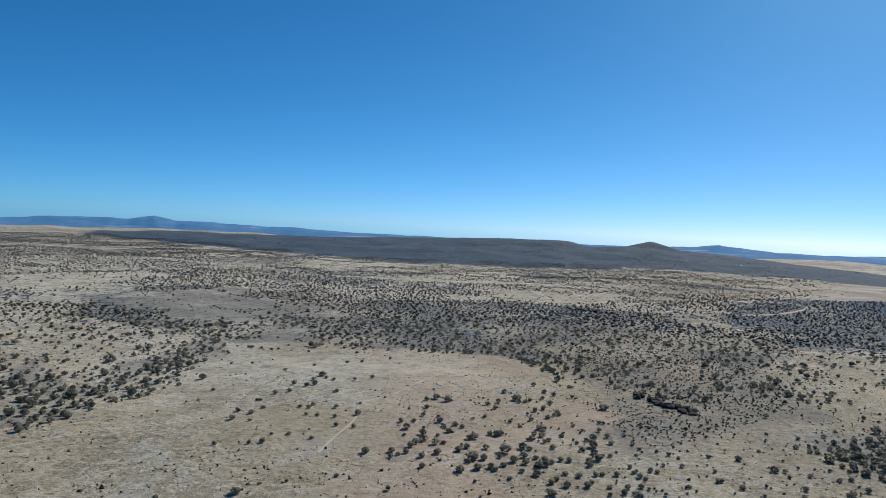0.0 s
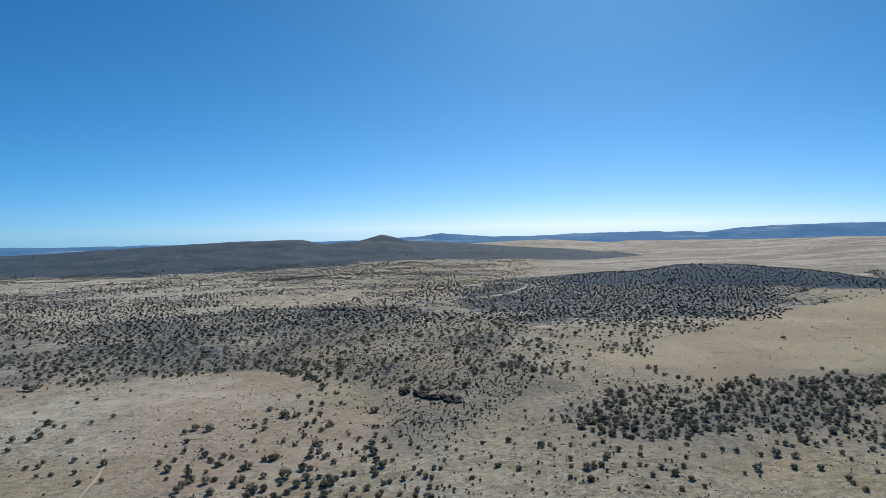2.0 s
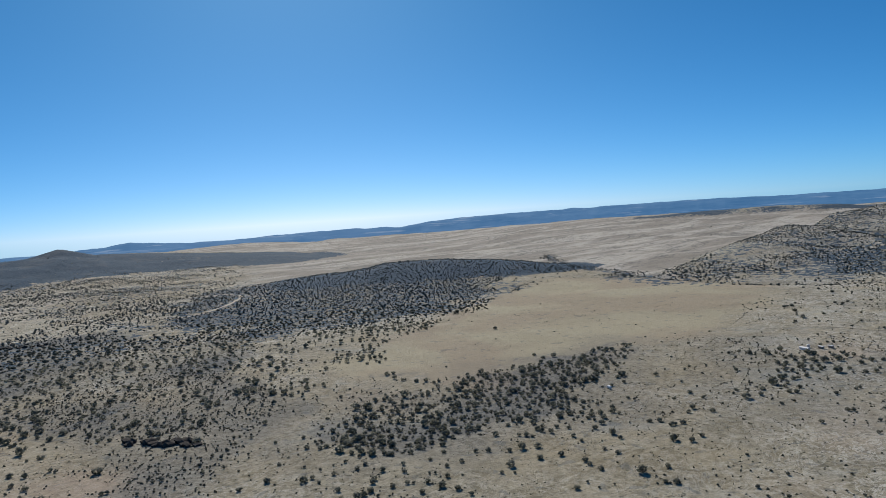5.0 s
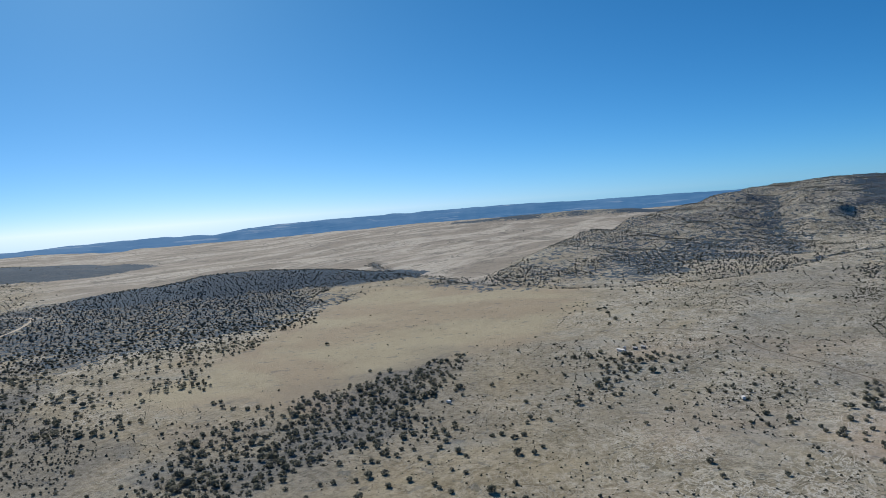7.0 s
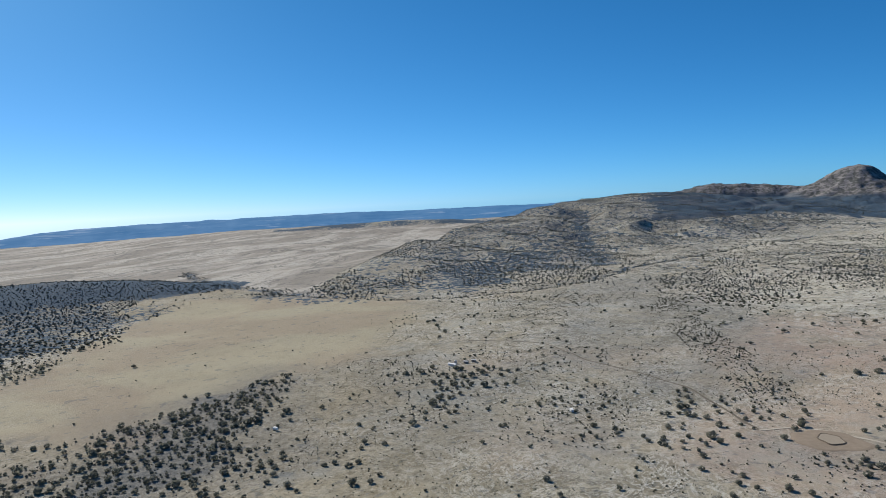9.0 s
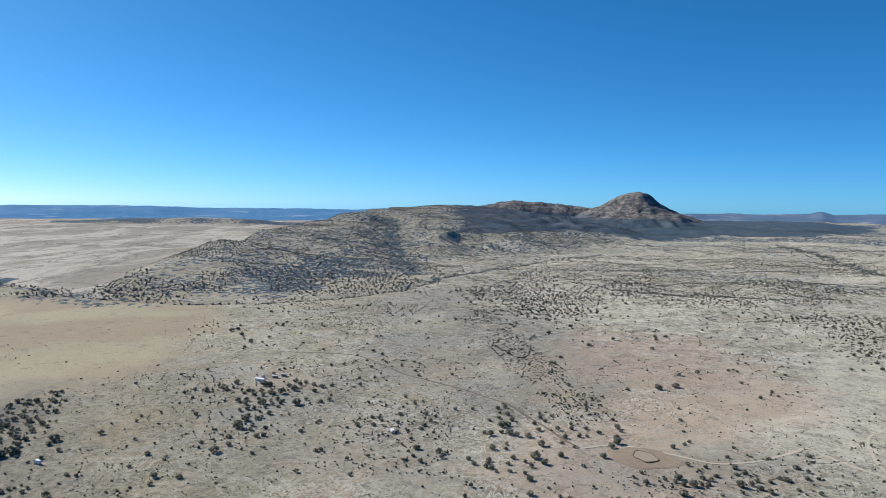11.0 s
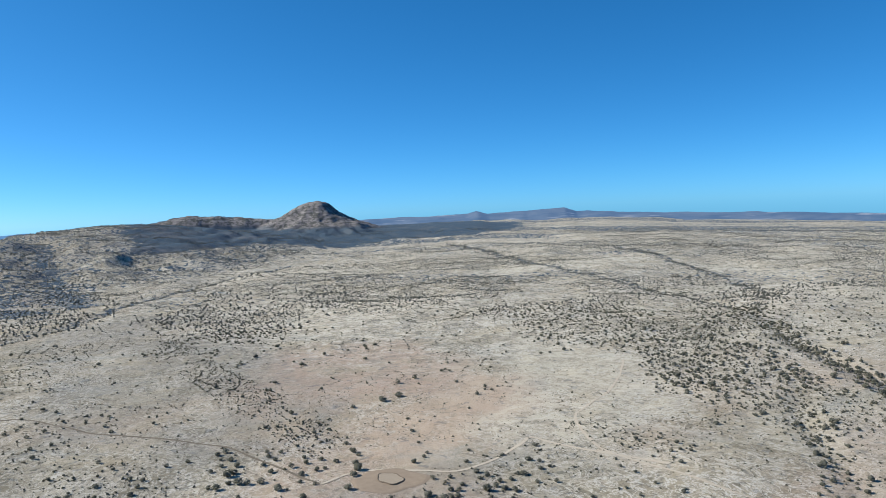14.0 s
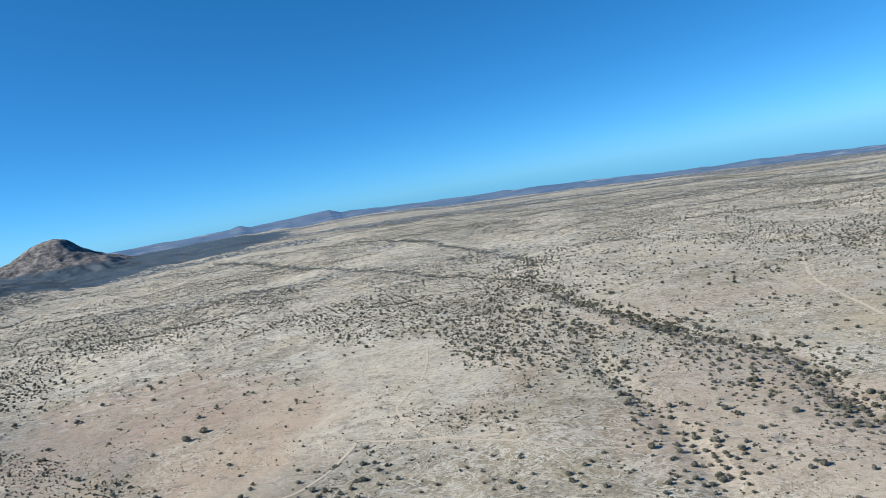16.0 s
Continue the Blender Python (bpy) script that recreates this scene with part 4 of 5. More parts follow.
    rim, _ = near_line(x, y, RIMROCK)
    attribute(me, "rock", np.maximum(ease((310 - bd) / 60), np.maximum(ease((120 - rim) / 30) * ease((rim - 16) / 10), 0.45 * ease(hill(x, y, FOOTHILL) / 30 - 0.5) * ease(rough_sum(x, y, 80, 241, 3) + 0.1))))
    return tagged(new("ground", me), "dry tan grassland with reddish and pale bare soil", "ground", kind="structure")


build_ground()

# ---- far ranges on the skyline ----
def build_ranges(start, end, material, label):
    az = np.arange(start, end, 0.12)
    top, foot = skyline(az)
    top = top + 3.0 * rough_sum(az * 40, az * 0, 60, 301, 4)
    foot = foot - 25
    rows = []
    for k, f in enumerate((0.0, 0.18, 0.42, 0.7, 0.9, 1.0, 1.0, 0.6, -0.3)):
        r = (3980, 4070, 4160, 4260, 4350, 4440, 4510, 4600, 4690)[k] + 45 * rough_sum(az * 40, az * 0 + k * 30, 90, 311, 3) * (0 < k < 6)
        z = foot + (top - foot) * np.clip(f + 0.10 * rough_sum(az * 40, az * 0 + k * 50, 70, 321, 3) * (0 < k < 5), -0.3, 1)
        rows.append(np.stack([r * np.sin(np.radians(az)), r * np.cos(np.radians(az)), z], -1))
    v = np.stack(rows)
    m, n = v.shape[:2]
    i, j = np.meshgrid(np.arange(m - 1), np.arange(n - 1), indexing="ij")
    a = i * n + j
    faces = np.stack([a, a + 1, a + n + 1, a + n], -1).reshape(-1, 4)
    me = mesh_of("backdrop", v.reshape(-1, 3), faces, material, True)
    tagged(new("backdrop", me), label, "mountains", kind="structure")


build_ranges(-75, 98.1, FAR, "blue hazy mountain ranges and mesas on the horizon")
build_ranges(98, 216, FAR_GREY, "grey-blue hazy low hills and small peaks on the horizon")


# ---- dirt tracks and the stock pond ----
def ribbon(name, line, wide, lift, material, label):
    pts = []
    for k in range(len(line) - 1):
        p0, p1, p2, p3 = (np.array(line[min(max(q, 0), len(line) - 1)], float) for q in (k - 1, k, k + 1, k + 2))
        n = max(2, int(np.hypot(*(p2 - p1)) / 3))
        for s in np.arange(n) / n:
            pts.append(0.5 * (2 * p1 + (p2 - p0) * s + (2 * p0 - 5 * p1 + 4 * p2 - p3) * s * s + (3 * p1 - p0 - 3 * p2 + p3) * s ** 3))
    p = np.array(pts)
    g = np.gradient(p, axis=0)
    side = np.stack([g[:, 1], -g[:, 0]], -1) / (np.hypot(g[:, 0], g[:, 1])[:, None] + 1e-6)
    w = wide * (1 + 0.3 * lattice(p[:, 0], p[:, 1], 9, 401))[:, None]
    p = p + side * 0.9 * lattice(p[:, 0], p[:, 1], 22, 409)[:, None]
    cols = [p + side * w * f for f in (-0.5, -0.2, 0.2, 0.5)]
    v = np.stack([np.stack([c[:, 0], c[:, 1], height(c[:, 0], c[:, 1]) + lift], -1) for c in cols])
    m, n = v.shape[:2]
    i, j = np.meshgrid(np.arange(m - 1), np.arange(n - 1), indexing="ij")
    a = i * n + j
    me = mesh_of(name, v.reshape(-1, 3), np.stack([a, a + n, a + n + 1, a + 1], -1).reshape(-1, 4), material, True)
    return tagged(new(name, me), label, "dirt track", kind="structure")


ribbon("dirt_track", T1, 1.5, 0.16, RUT, "dark rutted track cut straight across dry grass")
for line, wide in ((T2, 1.9), (T4, 1.7), (T5, 1.5), (T7, 2.6), (T8, 1.1), (T9, 0.9), (T10, 4.5)):
    ribbon("dirt_track", line, wide, 0.16, TRACK, "pale two-wheel dirt track worn into the dry grass")


def build_pond():
    thing = new("stock_pond")
    thing.location = (*POND, float(height(*POND)))
    bm = bmesh.new()
    rings, n = [], 40
    for f in (0.02, 0.35, 0.7, 0.9, 1.0):
        ring = []
        for k in range(n):
            a = 2 * math.pi * k / n
            q = 1 + 0.05 * math.sin(3 * a + 1) + 0.04 * math.sin(7 * a)
            x, y = -2 + f * q * (15 * math.cos(a) + 6 * math.sin(a) ** 3), 1 + f * q * 17 * math.sin(a)
            z = float(height(POND[0] + x, POND[1] + y)) - thing.location.z + 0.3 - 0.25 * (f == 1.0)
            ring.append(bm.verts.new((x, y, z)))
        rings.append(ring)
    for ra, rb in zip(rings, rings[1:]):
        for k in range(n):
            bm.faces.new((ra[k], rb[k], rb[(k + 1) % n], ra[(k + 1) % n]))
    bm.faces.new(rings[0])
    part("clay_pan", bm, PAN, thing, "cracked brown clay pan")
    bm = bmesh.new()
    rings = []
    for off, up in ((-0.45, 0.0), (-0.15, 0.16), (0.15, 0.18), (0.45, 0.0)):
        ring = []
        for k in range(n):
            a = 2 * math.pi * k / n
            q = 1 + 0.10 * math.sin(2 * a + 0.6) + 0.07 * math.sin(5 * a)
            ring.append(bm.verts.new((-1 + (7.2 * q + off) * math.cos(a), (5.6 * q + off) * math.sin(a), up + 0.4)))
        rings.append(ring)
    for ra, rb in zip(rings, rings[1:]):
        for k in range(n):
            bm.faces.new((ra[k], rb[k], rb[(k + 1) % n], ra[(k + 1) % n]))
    bed = bmesh.new()
    bed.faces.new([bed.verts.new((-1 + 6.9 * (1 + 0.10 * math.sin(2 * a + 0.6) + 0.07 * math.sin(5 * a)) * math.cos(a), 5.3 * (1 + 0.10 * math.sin(2 * a + 0.6) + 0.07 * math.sin(5 * a)) * math.sin(a), 0.42))
                   for a in (2 * math.pi * k / n for k in range(n))])
    part("bed", bed, BED, thing, "pale dried mud bed")
    part("berm", bm, BERM, thing, "low dark earth rim")
    tagged(thing, "dry brown stock pond with an oval dark rim", "pond")


build_pond()


# ---- junipers ----
def ico(level):
    bm = bmesh.new()
    bmesh.ops.create_icosphere(bm, subdivisions=level, radius=1)
    v = np.array([q.co[:] for q in bm.verts])
    f = np.array([[q.index for q in t.verts] for t in bm.faces])
    bm.free()
    return v, f


def crown(seed, level, sprigs, size):
    """Crown of a juniper about 1 m across its half width: a lumpy core and sprigs that stand out of it. Returns vertices, triangles."""
    rng = np.random.RandomState(seed)
    v, f = ico(level)
    lumps = rng.normal(size=(7, 3))
    lumps /= np.linalg.norm(lumps, axis=1)[:, None]
    bulge = np.max(np.maximum(v @ lumps.T, 0) ** 3, axis=1)
    v = v * (0.74 + 0.24 * bulge[:, None] + 0.06 * rng.normal(size=(len(v), 1)))
    v = v * [1, 1, 0.82]
    v[:, 2] = np.maximum(v[:, 2], -0.55) + 0.72
    vs, fs = [v], [f]
    count = len(v)
    if sprigs:
        d = rng.normal(size=(sprigs, 3))
        d /= np.linalg.norm(d, axis=1)[:, None]
        d[:, 2] = np.abs(d[:, 2]) * np.where(rng.rand(sprigs) < 0.7, 1, -0.6)
        reach = 0.74 + 0.24 * np.max(np.maximum(d @ lumps.T, 0) ** 3, axis=1) + 0.1 * rng.rand(sprigs)
        c = d * reach[:, None] * [1, 1, 0.82] + [0, 0, 0.72]
        t = rng.normal(size=(sprigs, 3, 3)) * size
        t[:, 0] += d * size * 1.6
        tri = (c[:, None] + t).reshape(-1, 3)
        tri[:, 2] = np.maximum(tri[:, 2], 0.08)
        vs.append(tri)
        fs[0] = f[rng.rand(len(f)) > 0.2]
        fs.append(count + np.arange(3 * sprigs).reshape(-1, 3))
    return np.concatenate(vs), np.concatenate(fs)


def lump(seed):
    """A tree crown seen from far off, in eight faces."""
    rng = np.random.RandomState(seed)
    v = np.array([[1, 0, 0.5], [0, 1, 0.5], [-1, 0, 0.5], [0, -1, 0.5], [0, 0, 1.35], [0, 0, -0.05]]) * (1 + 0.18 * rng.normal(size=(6, 3)))
    return v * [0.95, 0.95, 1], np.array([[0, 1, 4], [1, 2, 4], [2, 3, 4], [3, 0, 4], [1, 0, 5], [2, 1, 5], [3, 2, 5], [0, 3, 5]])


def dot(seed):
    """The same for the farthest woods, in six faces."""
    rng = np.random.RandomState(seed)
    v = np.array([[0.9, 0.1, 0.55], [-0.5, 0.8, 0.5], [-0.4, -0.85, 0.5], [0, 0, 1.4], [0, 0, -0.1]]) * (1 + 0.2 * rng.normal(size=(5, 3)))
    return v * [1.05, 1.05, 1], np.array([[0, 1, 3], [1, 2, 3], [2, 0, 3], [1, 0, 4], [2, 1, 4], [0, 2, 4]])


def trunk_mesh(seed):
    rng = np.random.RandomState(seed)
    bm = bmesh.new()
    for k in range(3):
        a = rng.rand() * 6.28
        lean = (0.02, 0.35, 0.45)[k]
        low = [bm.verts.new((0.09 * math.cos(q) * (1 - 0.3 * (k > 0)), 0.09 * math.sin(q) * (1 - 0.3 * (k > 0)), -0.12 + 0.25 * (k > 0))) for q in np.arange(5) * 1.2566]
        top = [bm.verts.new((lean * math.cos(a) + 0.035 * math.cos(q), lean * math.sin(a) + 0.035 * math.sin(q), 0.85)) for q in np.arange(5) * 1.2566]
        for i in range(5):
            bm.faces.new((low[i], low[(i + 1) % 5], top[(i + 1) % 5], top[i]))
        bm.faces.new(top)
    me = bpy.data.meshes.new("trunk")
    bm.to_mesh(me)
    bm.free()
    me.materials.append(BARK)
    return me


def scatter():
    """Places of all the junipers: x, y, half width, height factor."""
    rng = np.random.RandomState(5)
    gap = 6.2
    out = []
    for lo, hi, step in ((60, 1250, gap), (1250, 3050, 7.0)):
        g = np.arange(-hi, hi, step)
        x, y = np.meshgrid(g, g)
        x = (x + rng.uniform(-0.46, 0.46, x.shape) * step).ravel()
        y = (y + rng.uniform(-0.46, 0.46, y.shape) * step).ravel()
        r = np.hypot(x - CENTRE[0], y - CENTRE[1])
        az = np.degrees(np.arctan2(x - CENTRE[0], y - CENTRE[1]))
        az = np.where(az < -120, az + 360, az)
        keep = (r > lo) & (r <= hi) & (az > -48) & (az < 188) & ((r < 1750) | (az < 40) | (az > 66))
        x, y = x[keep], y[keep]
        p = clumped(x, y, cover(x + 15 * rough_sum(x, y, 42, 141, 2), y + 15 * rough_sum(x, y, 42, 151, 2))) * step * step
        far = np.hypot(x - CENTRE[0], y - CENTRE[1])
        take = rng.rand(len(x)) < p * (1.05 if lo > 1000 else 1 + 0.9 * ease((far - 560) / 250))
        out.append(np.stack([x[take], y[take]], -1))
    for ring, gap in ((STAND, 75), (THICKET_EAST, 60), (PAD_GROVE, 30), (NEAR_GROVE, 45), (EAST_WOODS, 75), (HOUSE_GROVE, 140)):
        c = np.array(ring, float)
        low, high = c.min(axis=0), c.max(axis=0)
        m = rng.uniform(low, high, (int((high - low).prod() / gap), 2))
        out.append(m[rng.rand(len(m)) < inside(m[:, 0], m[:, 1], ring, 4) * np.clip(0.8 + 0.9 * rough_sum(m[:, 0], m[:, 1], 30, 145, 2), 0.1, 1)])
    for line, gap, wide in ((WASH_MAIN, 20, 13), (WASH_FORK, 24, 11), (WASH_ARC, 40, 8), (TREE_LINK, 45, 9)):
        for (ax, ay), (bx, by) in zip(line, line[1:]):
            long = math.hypot(bx - ax, by - ay)
            k = int(long * 2 * wide / gap)
            f, g = rng.rand(k), rng.normal(size=k) * wide * 0.5
            m = np.stack([ax + (bx - ax) * f + (by - ay) / long * g, ay + (by - ay) * f - (bx - ax) / long * g], -1)
            out.append(m[rng.rand(k) < np.clip(0.75 + 0.8 * rough_sum(m[:, 0], m[:, 1], 35, 147, 2), 0.1, 1)])
    xy = np.concatenate(out)
    big = np.clip(rng.lognormal(-0.05, 0.42, len(xy)), 0.3, 2.0)
    r = np.hypot(xy[:, 0] - CENTRE[0], xy[:, 1] - CENTRE[1])
    small = np.maximum(inside(xy[:, 0], xy[:, 1], PAD_GROVE, 15), np.maximum(0.8 * inside(xy[:, 0], xy[:, 1], SCRUB, 20), 0.25 * inside(xy[:, 0], xy[:, 1], THICKET_EAST, 15)))
    wide = 1.45 * big * (1 - 0.12 * ease((r - 500) / 300)) * (1 + 0.12 * ease((r - 1300) / 500)) * (1 - 0.5 * small) * np.where(np.hypot(xy[:, 0] - BUTTE[0], xy[:, 1] - BUTTE[1]) < 270, 0.7, 1.0)
    wide = wide * (1 - 0.12 * inside(xy[:, 0], xy[:, 1], STAND, 10))
    az = np.degrees(np.arctan2(xy[:, 0] - 15, xy[:, 1] - 50))
    wide = wide * np.where(az > 105, np.where(r < 480, 0.62, 0.85), 1.0)
    single = np.array(SINGLE_TREES, float)
    apart = np.ones(len(xy), bool)
    for x, y, w in single:
        apart &= np.hypot(xy[:, 0] - x, xy[:, 1] - y) > w + 2.0
    apart &= np.hypot(xy[:, 0] - POND[0], xy[:, 1] - POND[1]) > 19
    single[:, 2] *= np.where(single[:, 1] < -60, 0.85, 0.95)
    single = single[np.hypot(single[:, 0] - POND[0], single[:, 1] - POND[1]) > 15]
    xy, wide = np.concatenate([single[:, :2] + rng.uniform(-0.4, 0.4, (len(single), 2)), xy[apart]]), np.concatenate([single[:, 2], wide[apart]])
    return xy, wide, rng.uniform(0.7, 1.0, len(xy)), rng.uniform(0, 6.28, len(xy)), rng.rand(len(xy))


def forest(name, xy, wide, tall, turn, tone, kinds, material, label, sink=0.05):
    """Many plants in one mesh."""
    z = height(xy[:, 0], xy[:, 1])
    pick = np.random.RandomState(len(xy)).randint(0, len(kinds), len(xy))
    vs, fs, ts, count = [], [], [], 0
    for k, (v, f) in enumerate(kinds):
        s = np.where(pick == k)[0]
        if not len(s):
            continue
        c, q = np.cos(turn[s])[:, None], np.sin(turn[s])[:, None]
        w = wide[s][:, None]
        x = (v[:, 0] * c - v[:, 1] * q) * w + xy[s, 0][:, None]
        y = (v[:, 0] * q + v[:, 1] * c) * w + xy[s, 1][:, None]
        zz = v[:, 2] * w * tall[s][:, None] + z[s][:, None] - sink
        vs.append(np.stack([x, y, zz], -1).reshape(-1, 3))
        fs.append((f[None] + (np.arange(len(s)) * len(v))[:, None, None]).reshape(-1, 3) + count)
        ts.append(np.repeat(tone[s], len(v)))
        count += len(s) * len(v)
    me = mesh_of(name, np.concatenate(vs), np.concatenate(fs), material)
    attribute(me, "tone", np.concatenate(ts))
    return tagged(new(name, me), label, "trees", kind="stuff")


def build_trees():
    xy, wide, tall, turn, tone = scatter()
    r = np.hypot(xy[:, 0] - CENTRE[0], xy[:, 1] - CENTRE[1])
    order = np.argsort(r)
    xy, wide, tall, turn, tone, r = (a[order] for a in (xy, wide, tall, turn, tone, r))
    print("junipers", len(xy), (r < 450).sum(), (r < 950).sum())
    # the nearest stand as things of their own
    models = []
    for k in range(8):
        base = new("juniper")
        v, f = crown(500 + k, 2, 170, 0.085)
        top = new("crown", mesh_of("crown", v, f, LEAF_LONE))
        stem = new("trunk", trunk_mesh(600 + k))
        top.parent = stem.parent = base
        tagged(base, "dark green rounded juniper bush on dry grassland", "tree", "junipers on the near plain")
        models.append(base)
    z = height(xy[:300, 0], xy[:300, 1])
    for i in range(300):
        m = Matrix.LocRotScale((xy[i, 0], xy[i, 1], z[i] - 0.05), Euler((0, 0, turn[i])), (wide[i], wide[i], wide[i] * tall[i]))
        if i < 8:
            models[i].matrix_basis = m
        else:
            made = copy_thing(models[i % 8], m)
            made.scale = (wide[i], wide[i], wide[i] * tall[i])
    near = [crown(700 + k, 2, 60, 0.10) for k in range(7)]
    middle = [crown(800 + k, 1, 8, 0.17) for k in range(7)]
    distant = [crown(900 + k, 1, 0, 0) for k in range(7)]
    low = [lump(920 + k) for k in range(9)]
    dots = [dot(940 + k) for k in range(9)]
    for name, lo, hi, kinds, label in (("juniper_scrub", 0, 520, near, "scattered dark green junipers over the plain"),
                                       ("juniper_woodland", 520, 700, middle, "open juniper woodland on pale grass"),
                                       ("sparse_woodland", 700, 850, distant, "juniper woodland on the middle distance"),
                                       ("open_woodland", 850, 1150, low, "scattered juniper woodland below the hills"),
                                       ("distant_woodland", 1150, 9999, dots, "dense dark juniper woodland on far slopes")):
        s = (r >= lo) & (r < hi) & (np.arange(len(r)) >= 300)
        if s.any():
            forest(name, xy[s], wide[s], tall[s], turn[s], tone[s], kinds, LEAF_HAZE if lo > 800 else LEAF_FAR, label)


build_trees()


def build_shrubs():
    """Low dry shrubs and grass clumps between the trees."""
    rng = np.random.RandomState(77)
    n = 42000
    r = np.sqrt(rng.uniform(110 ** 2, 560 ** 2, n))
    a = np.radians(rng.uniform(-48, 188, n))
    x, y = CENTRE[0] + r * np.sin(a), CENTRE[1] + r * np.cos(a)
    p = np.clip(0.55 + 0.8 * rough_sum(x, y, 55, 171, 3), 0.06, 1) * (1 - 0.93 * inside(x, y, FIELD, 20)) * (np.hypot(x - POND[0], y - POND[1]) > 19)
    s = rng.rand(n) < p
    x, y = x[s], y[s]
    v = np.array([[1, 0, 0], [-0.5, 0.87, 0], [-0.5, -0.87, 0], [0.5, 0.3, 0.7], [-0.4, 0.2, 0.8], [0, -0.5, 0.65], [0, 0, 1.0]])
    f = np.array([[0, 1, 3], [1, 4, 3], [1, 2, 4], [2, 5, 4], [2, 0, 5], [0, 3, 5], [3, 4, 6], [4, 5, 6], [5, 3, 6]])
    kinds = [(v * (1 + 0.25 * rng.normal(size=v.shape)) * [1, 1, 0.8], f) for _ in range(6)]
    k = len(x)
    forest("dry_shrubs", np.stack([x, y], -1), rng.lognormal(-1.0, 0.4, k), rng.uniform(0.7, 1.2, k), rng.uniform(0, 6, k), rng.rand(k) ** 1.5, kinds, SHRUB,
           "low dry shrubs and grass clumps on the plain")


build_shrubs()


def build_bushes():
    """Small dark bushes between the junipers."""
    rng = np.random.RandomState(78)
    n = 42000
    r = np.sqrt(rng.uniform(110 ** 2, 760 ** 2, n))
    a = np.radians(rng.uniform(-48, 188, n))
    x, y = CENTRE[0] + r * np.sin(a), CENTRE[1] + r * np.cos(a)
    p = np.clip(0.07 + 0.5 * rough_sum(x, y, 80, 173, 3) + 12 * cover(x, y) + 0.6 * inside(x, y, RAVINE_GREY, 12) + 0.25 * inside(x, y, SCRUB, 15), 0.03, 1) * (1 - 0.9 * bare(x, y)) * (np.hypot(x - POND[0], y - POND[1]) > 19)
    s = rng.rand(n) < p
    x, y = x[s], y[s]
    for ring, count in ((THICKET, 4000), (RAVINE_GREY, 3200), (SCRUB, 2600), (GREY_SOIL, 900), (PAD_GROVE, 120), (GREY_SOUTH, 250)):
        c = np.array(ring, float)
        mx, my = rng.uniform(c[:, 0].min() - 20, c[:, 0].max() + 20, count * 2), rng.uniform(c[:, 1].min() - 20, c[:, 1].max() + 20, count * 2)
        keep = (np.hypot(mx - POND[0], my - POND[1]) > 19) & (rng.rand(count * 2) < inside(mx, my, ring, 10) * np.clip(0.75 + 0.8 * rough_sum(mx, my, 40, 177, 3), 0.1, 1))
        x, y = np.concatenate([x, mx[keep]]), np.concatenate([y, my[keep]])
    m = 90000
    r, a = np.sqrt(rng.uniform(640 ** 2, 1700 ** 2, m)), np.radians(rng.uniform(76, 176, m))
    fx, fy = CENTRE[0] + r * np.sin(a), CENTRE[1] + r * np.cos(a)
    keep = rng.rand(m) < np.clip(0.2 + 1.1 * rough_sum(r, np.degrees(a) * 12, 120, 179, 4), 0.03, 1) * (1 - 0.6 * inside(fx, fy, OPEN_FAR, 30))
    x, y = np.concatenate([x, fx[keep]]), np.concatenate([y, fy[keep]])
    k = len(x)
    forest("small_bushes", np.stack([x, y], -1), rng.lognormal(-0.6, 0.35, k), rng.uniform(0.8, 1.1, k), rng.uniform(0, 6, k), rng.rand(k),
           [crown(950 + i, 1, 0, 0) for i in range(12)], LEAF_FAR, "small dark bushes scattered over dry grass")
    print("bushes", k)


build_bushes()

# ---- the homestead ----
def build_house(name, x, y, turn, long, deep, tall, wall, label, windows):
    thing = new(name)
    thing.matrix_basis = pose(x, y, float(height(x, y)) - 0.1, 0, 0, turn)
    part("wall", box(-long / 2, -deep / 2, -0.4, long / 2, deep / 2, tall, 0.05), wall, thing)
    bm = bmesh.new()
    o = 0.35
    a = [bm.verts.new(q) for q in ((-long / 2 - o, -deep / 2 - o, tall), (long / 2 + o, -deep / 2 - o, tall), (long / 2 + o, 0, tall + deep * 0.22), (-long / 2 - o, 0, tall + deep * 0.22),
                                   (-long / 2 - o, deep / 2 + o, tall), (long / 2 + o, deep / 2 + o, tall))]
    for q in ((0, 1, 2, 3), (3, 2, 5, 4), (0, 3, 4), (1, 5, 2), (0, 4, 5, 1)):
        bm.faces.new([a[i] for i in q])
    part("roof", bm, TIN, thing, "low weathered tin roof")
    for k in range(windows):
        cx = -long / 2 + long * (k + 0.5) / windows
        w = part("window", box(cx - 0.5, -deep / 2 - 0.06, 1.0, cx + 0.5, -deep / 2 + 0.02, 1.95, 0.02), WHITE, thing)
        part("pane", box(cx - 0.4, -deep / 2 - 0.08, 1.08, cx + 0.4, -deep / 2 - 0.03, 1.87), DARK, w, "dark glass pane")
    part("door", box(long * 0.08 - 0.45, -deep / 2 - 0.05, 0.0, long * 0.08 + 0.45, -deep / 2 + 0.02, 2.05), BOARD, thing)
    return tagged(thing, label, "house" if windows > 1 else "shed")


build_house("ranch_house", 511, 209, 62, 7.4, 2.4, 1.9, WHITE, "long white ranch house with a tin roof among junipers", 4)
build_house("shed", 521, 201, 70, 3.6, 1.8, 1.8, BOARD, "small grey board shed beside the ranch house", 1)
build_house("shed", 526, 196, 72, 3.2, 1.7, 1.8, BOARD, "narrow weathered outbuilding behind the ranch house", 1)


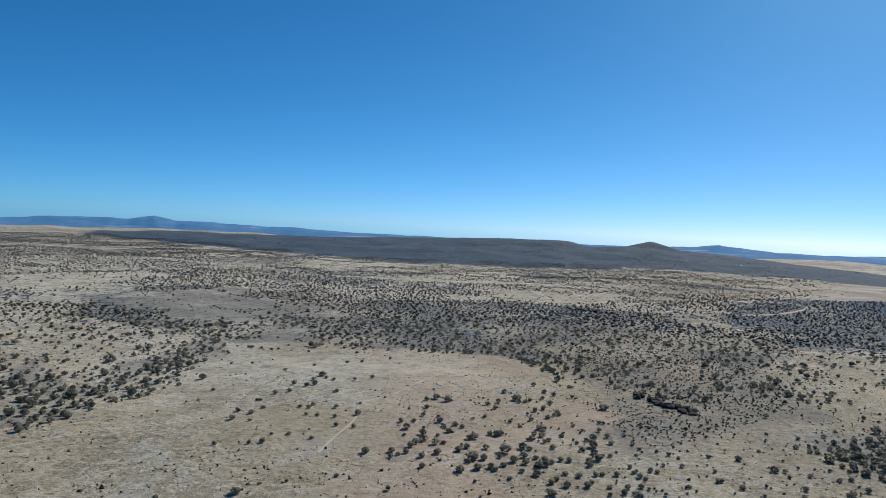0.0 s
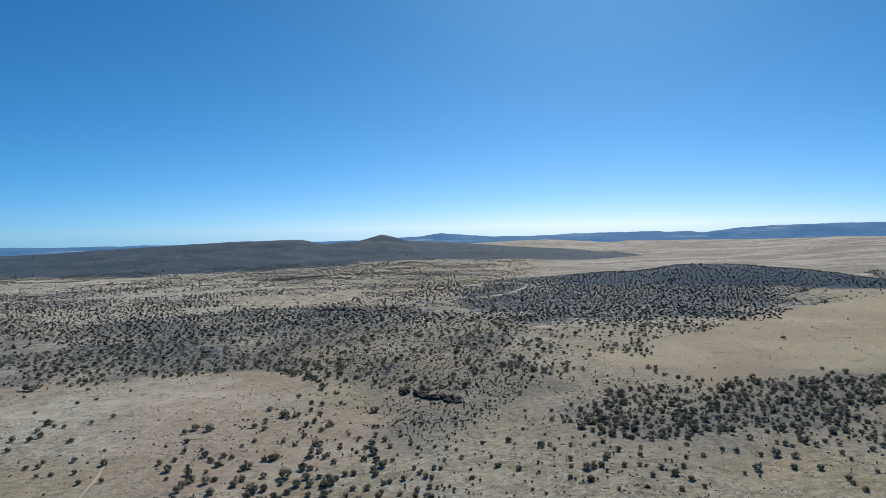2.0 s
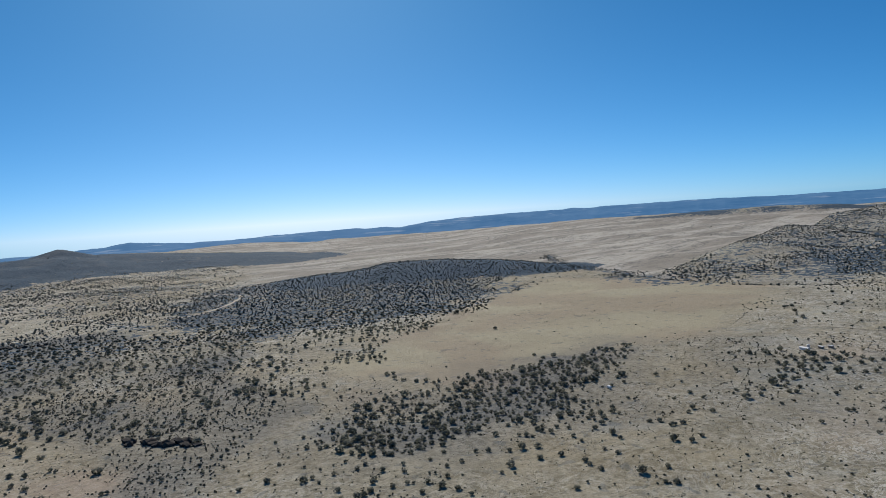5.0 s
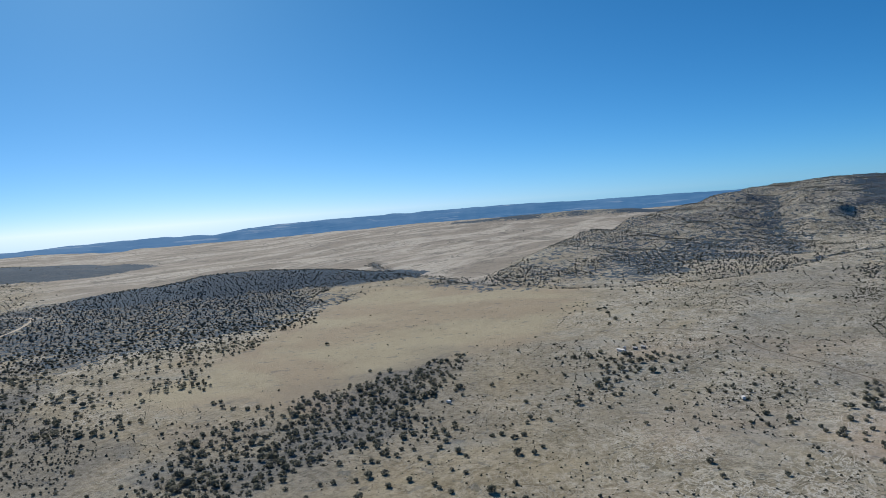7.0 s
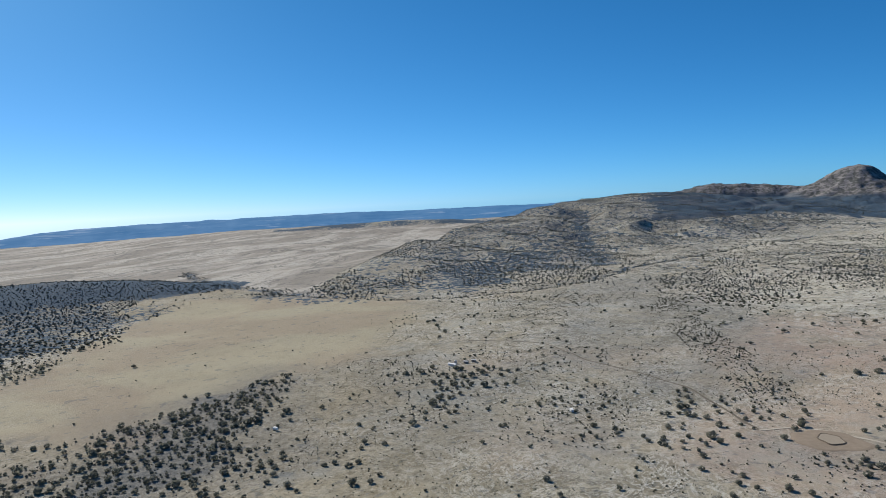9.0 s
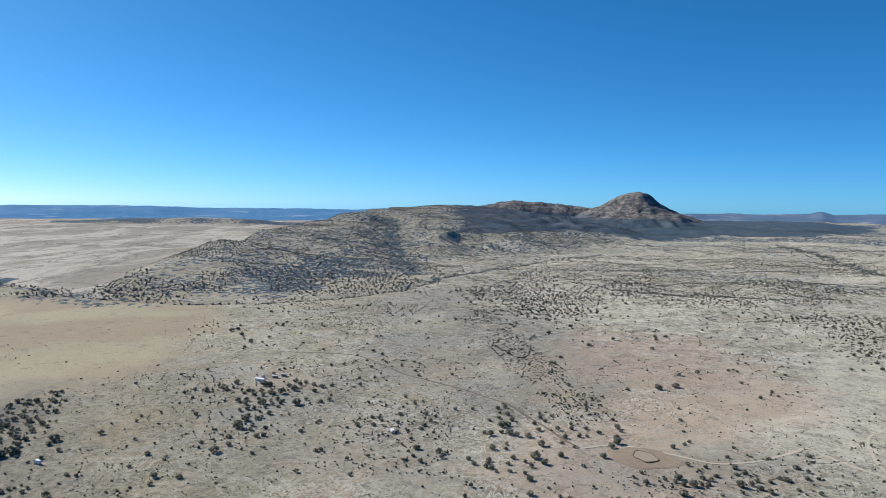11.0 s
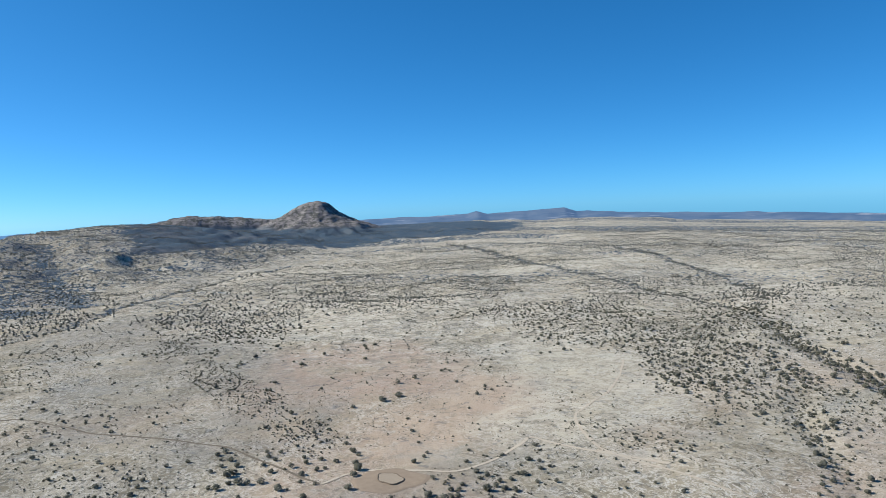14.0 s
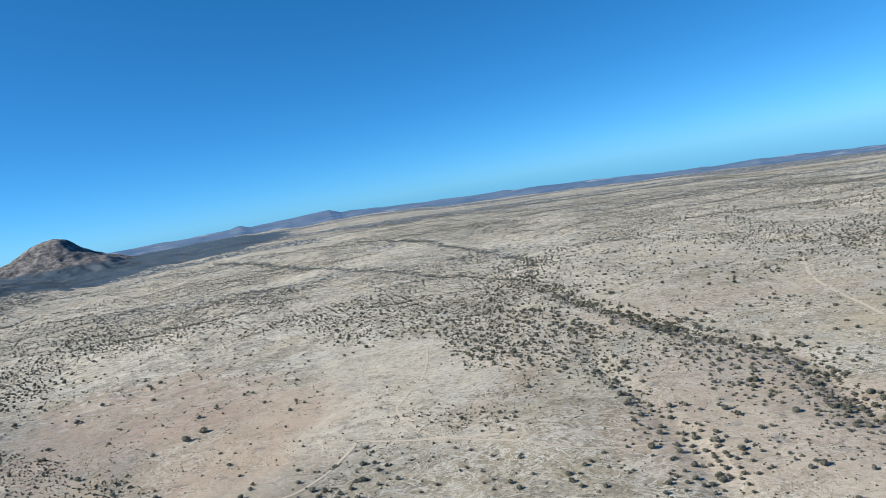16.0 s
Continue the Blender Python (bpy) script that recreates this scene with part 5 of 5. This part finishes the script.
def build_tank(x, y):
    thing = new("water_tank")
    thing.location = (x, y, float(height(x, y)) - 0.05)
    bm = bmesh.new()
    bmesh.ops.create_cone(bm, cap_ends=True, segments=20, radius1=1.1, radius2=1.1, depth=2.2, matrix=Matrix.Translation((0, 0, 1.1)))
    part("drum", bm, TIN, thing)
    bm = bmesh.new()
    bmesh.ops.create_cone(bm, cap_ends=True, segments=20, radius1=1.2, radius2=0.2, depth=0.5, matrix=Matrix.Translation((0, 0, 2.45)))
    part("lid", bm, TIN, thing, "shallow cone lid")
    tagged(thing, "round grey metal water tank near the sheds", "water tank")


build_tank(519, 209)


def build_trailer(x, y, turn):
    thing = new("camp_trailer")
    thing.matrix_basis = pose(x, y, float(height(x, y)), 0, 0, turn)
    part("body", box(-2.4, -1.1, 0.5, 2.4, 1.1, 2.5, 0.25), WHITE, thing)
    part("window", box(-1.2, -1.13, 1.4, 0.2, -1.08, 2.0, 0.02), DARK, thing, "dark window strip")
    part("hitch", box(2.4, -0.1, 0.5, 3.4, 0.1, 0.65), TIN, thing)
    for side in (-1, 1):
        bm = bmesh.new()
        bmesh.ops.create_cone(bm, cap_ends=True, segments=14, radius1=0.36, radius2=0.36, depth=0.2, matrix=Matrix.Translation((-0.2, side * 1.0, 0.36)) @ Matrix.Rotation(math.pi / 2, 4, "X"))
        part("wheel", bm, DARK, thing, "black tyre")
    thing.scale = (0.75, 0.75, 0.75)
    tagged(thing, "small white camp trailer parked on dry grass", "trailer")


build_trailer(405, 110, 20)
# a white debris pile, represented by a second trailer
build_trailer(352, 272, 60)


# ---- rock ledge above the ravine, bank shade put into its dark stone ----
def build_ledge(line, count, seed):
    rng = np.random.RandomState(seed)
    thing = new("rock_ledge")
    mid = np.mean(line, axis=0)
    thing.location = (mid[0], mid[1], float(height(mid[0], mid[1])))
    for k in range(count):
        s = (k + rng.uniform(-0.3, 0.3)) / count * (len(line) - 1)
        i = min(max(int(s), 0), len(line) - 2)
        p = np.array(line[i], float) * (1 - s + i) + np.array(line[i + 1], float) * (s - i) + rng.normal(size=2) * 3.4
        v, f = ico(1)
        v = np.sign(v) * np.abs(v) ** 0.6 * rng.uniform(0.6, 1.7, 3) * [2.0, 2.0, 1.6] * (1 + 0.12 * rng.normal(size=(len(v), 1)))
        v = v + [p[0] - mid[0], p[1] - mid[1], float(height(p[0], p[1])) - thing.location.z + 0.3]
        rock = new("rock", mesh_of("rock", v, f, SHADE_STONE))
        rock.parent = thing
    tagged(thing, "broken rock ledge along a dry ravine, bank shade coloured in", "rock ledge")


build_ledge([(129, 435), (135, 418), (143, 413), (148, 400)], 34, 3)
build_ledge([(168, 917), (190, 905), (219, 886)], 18, 4)
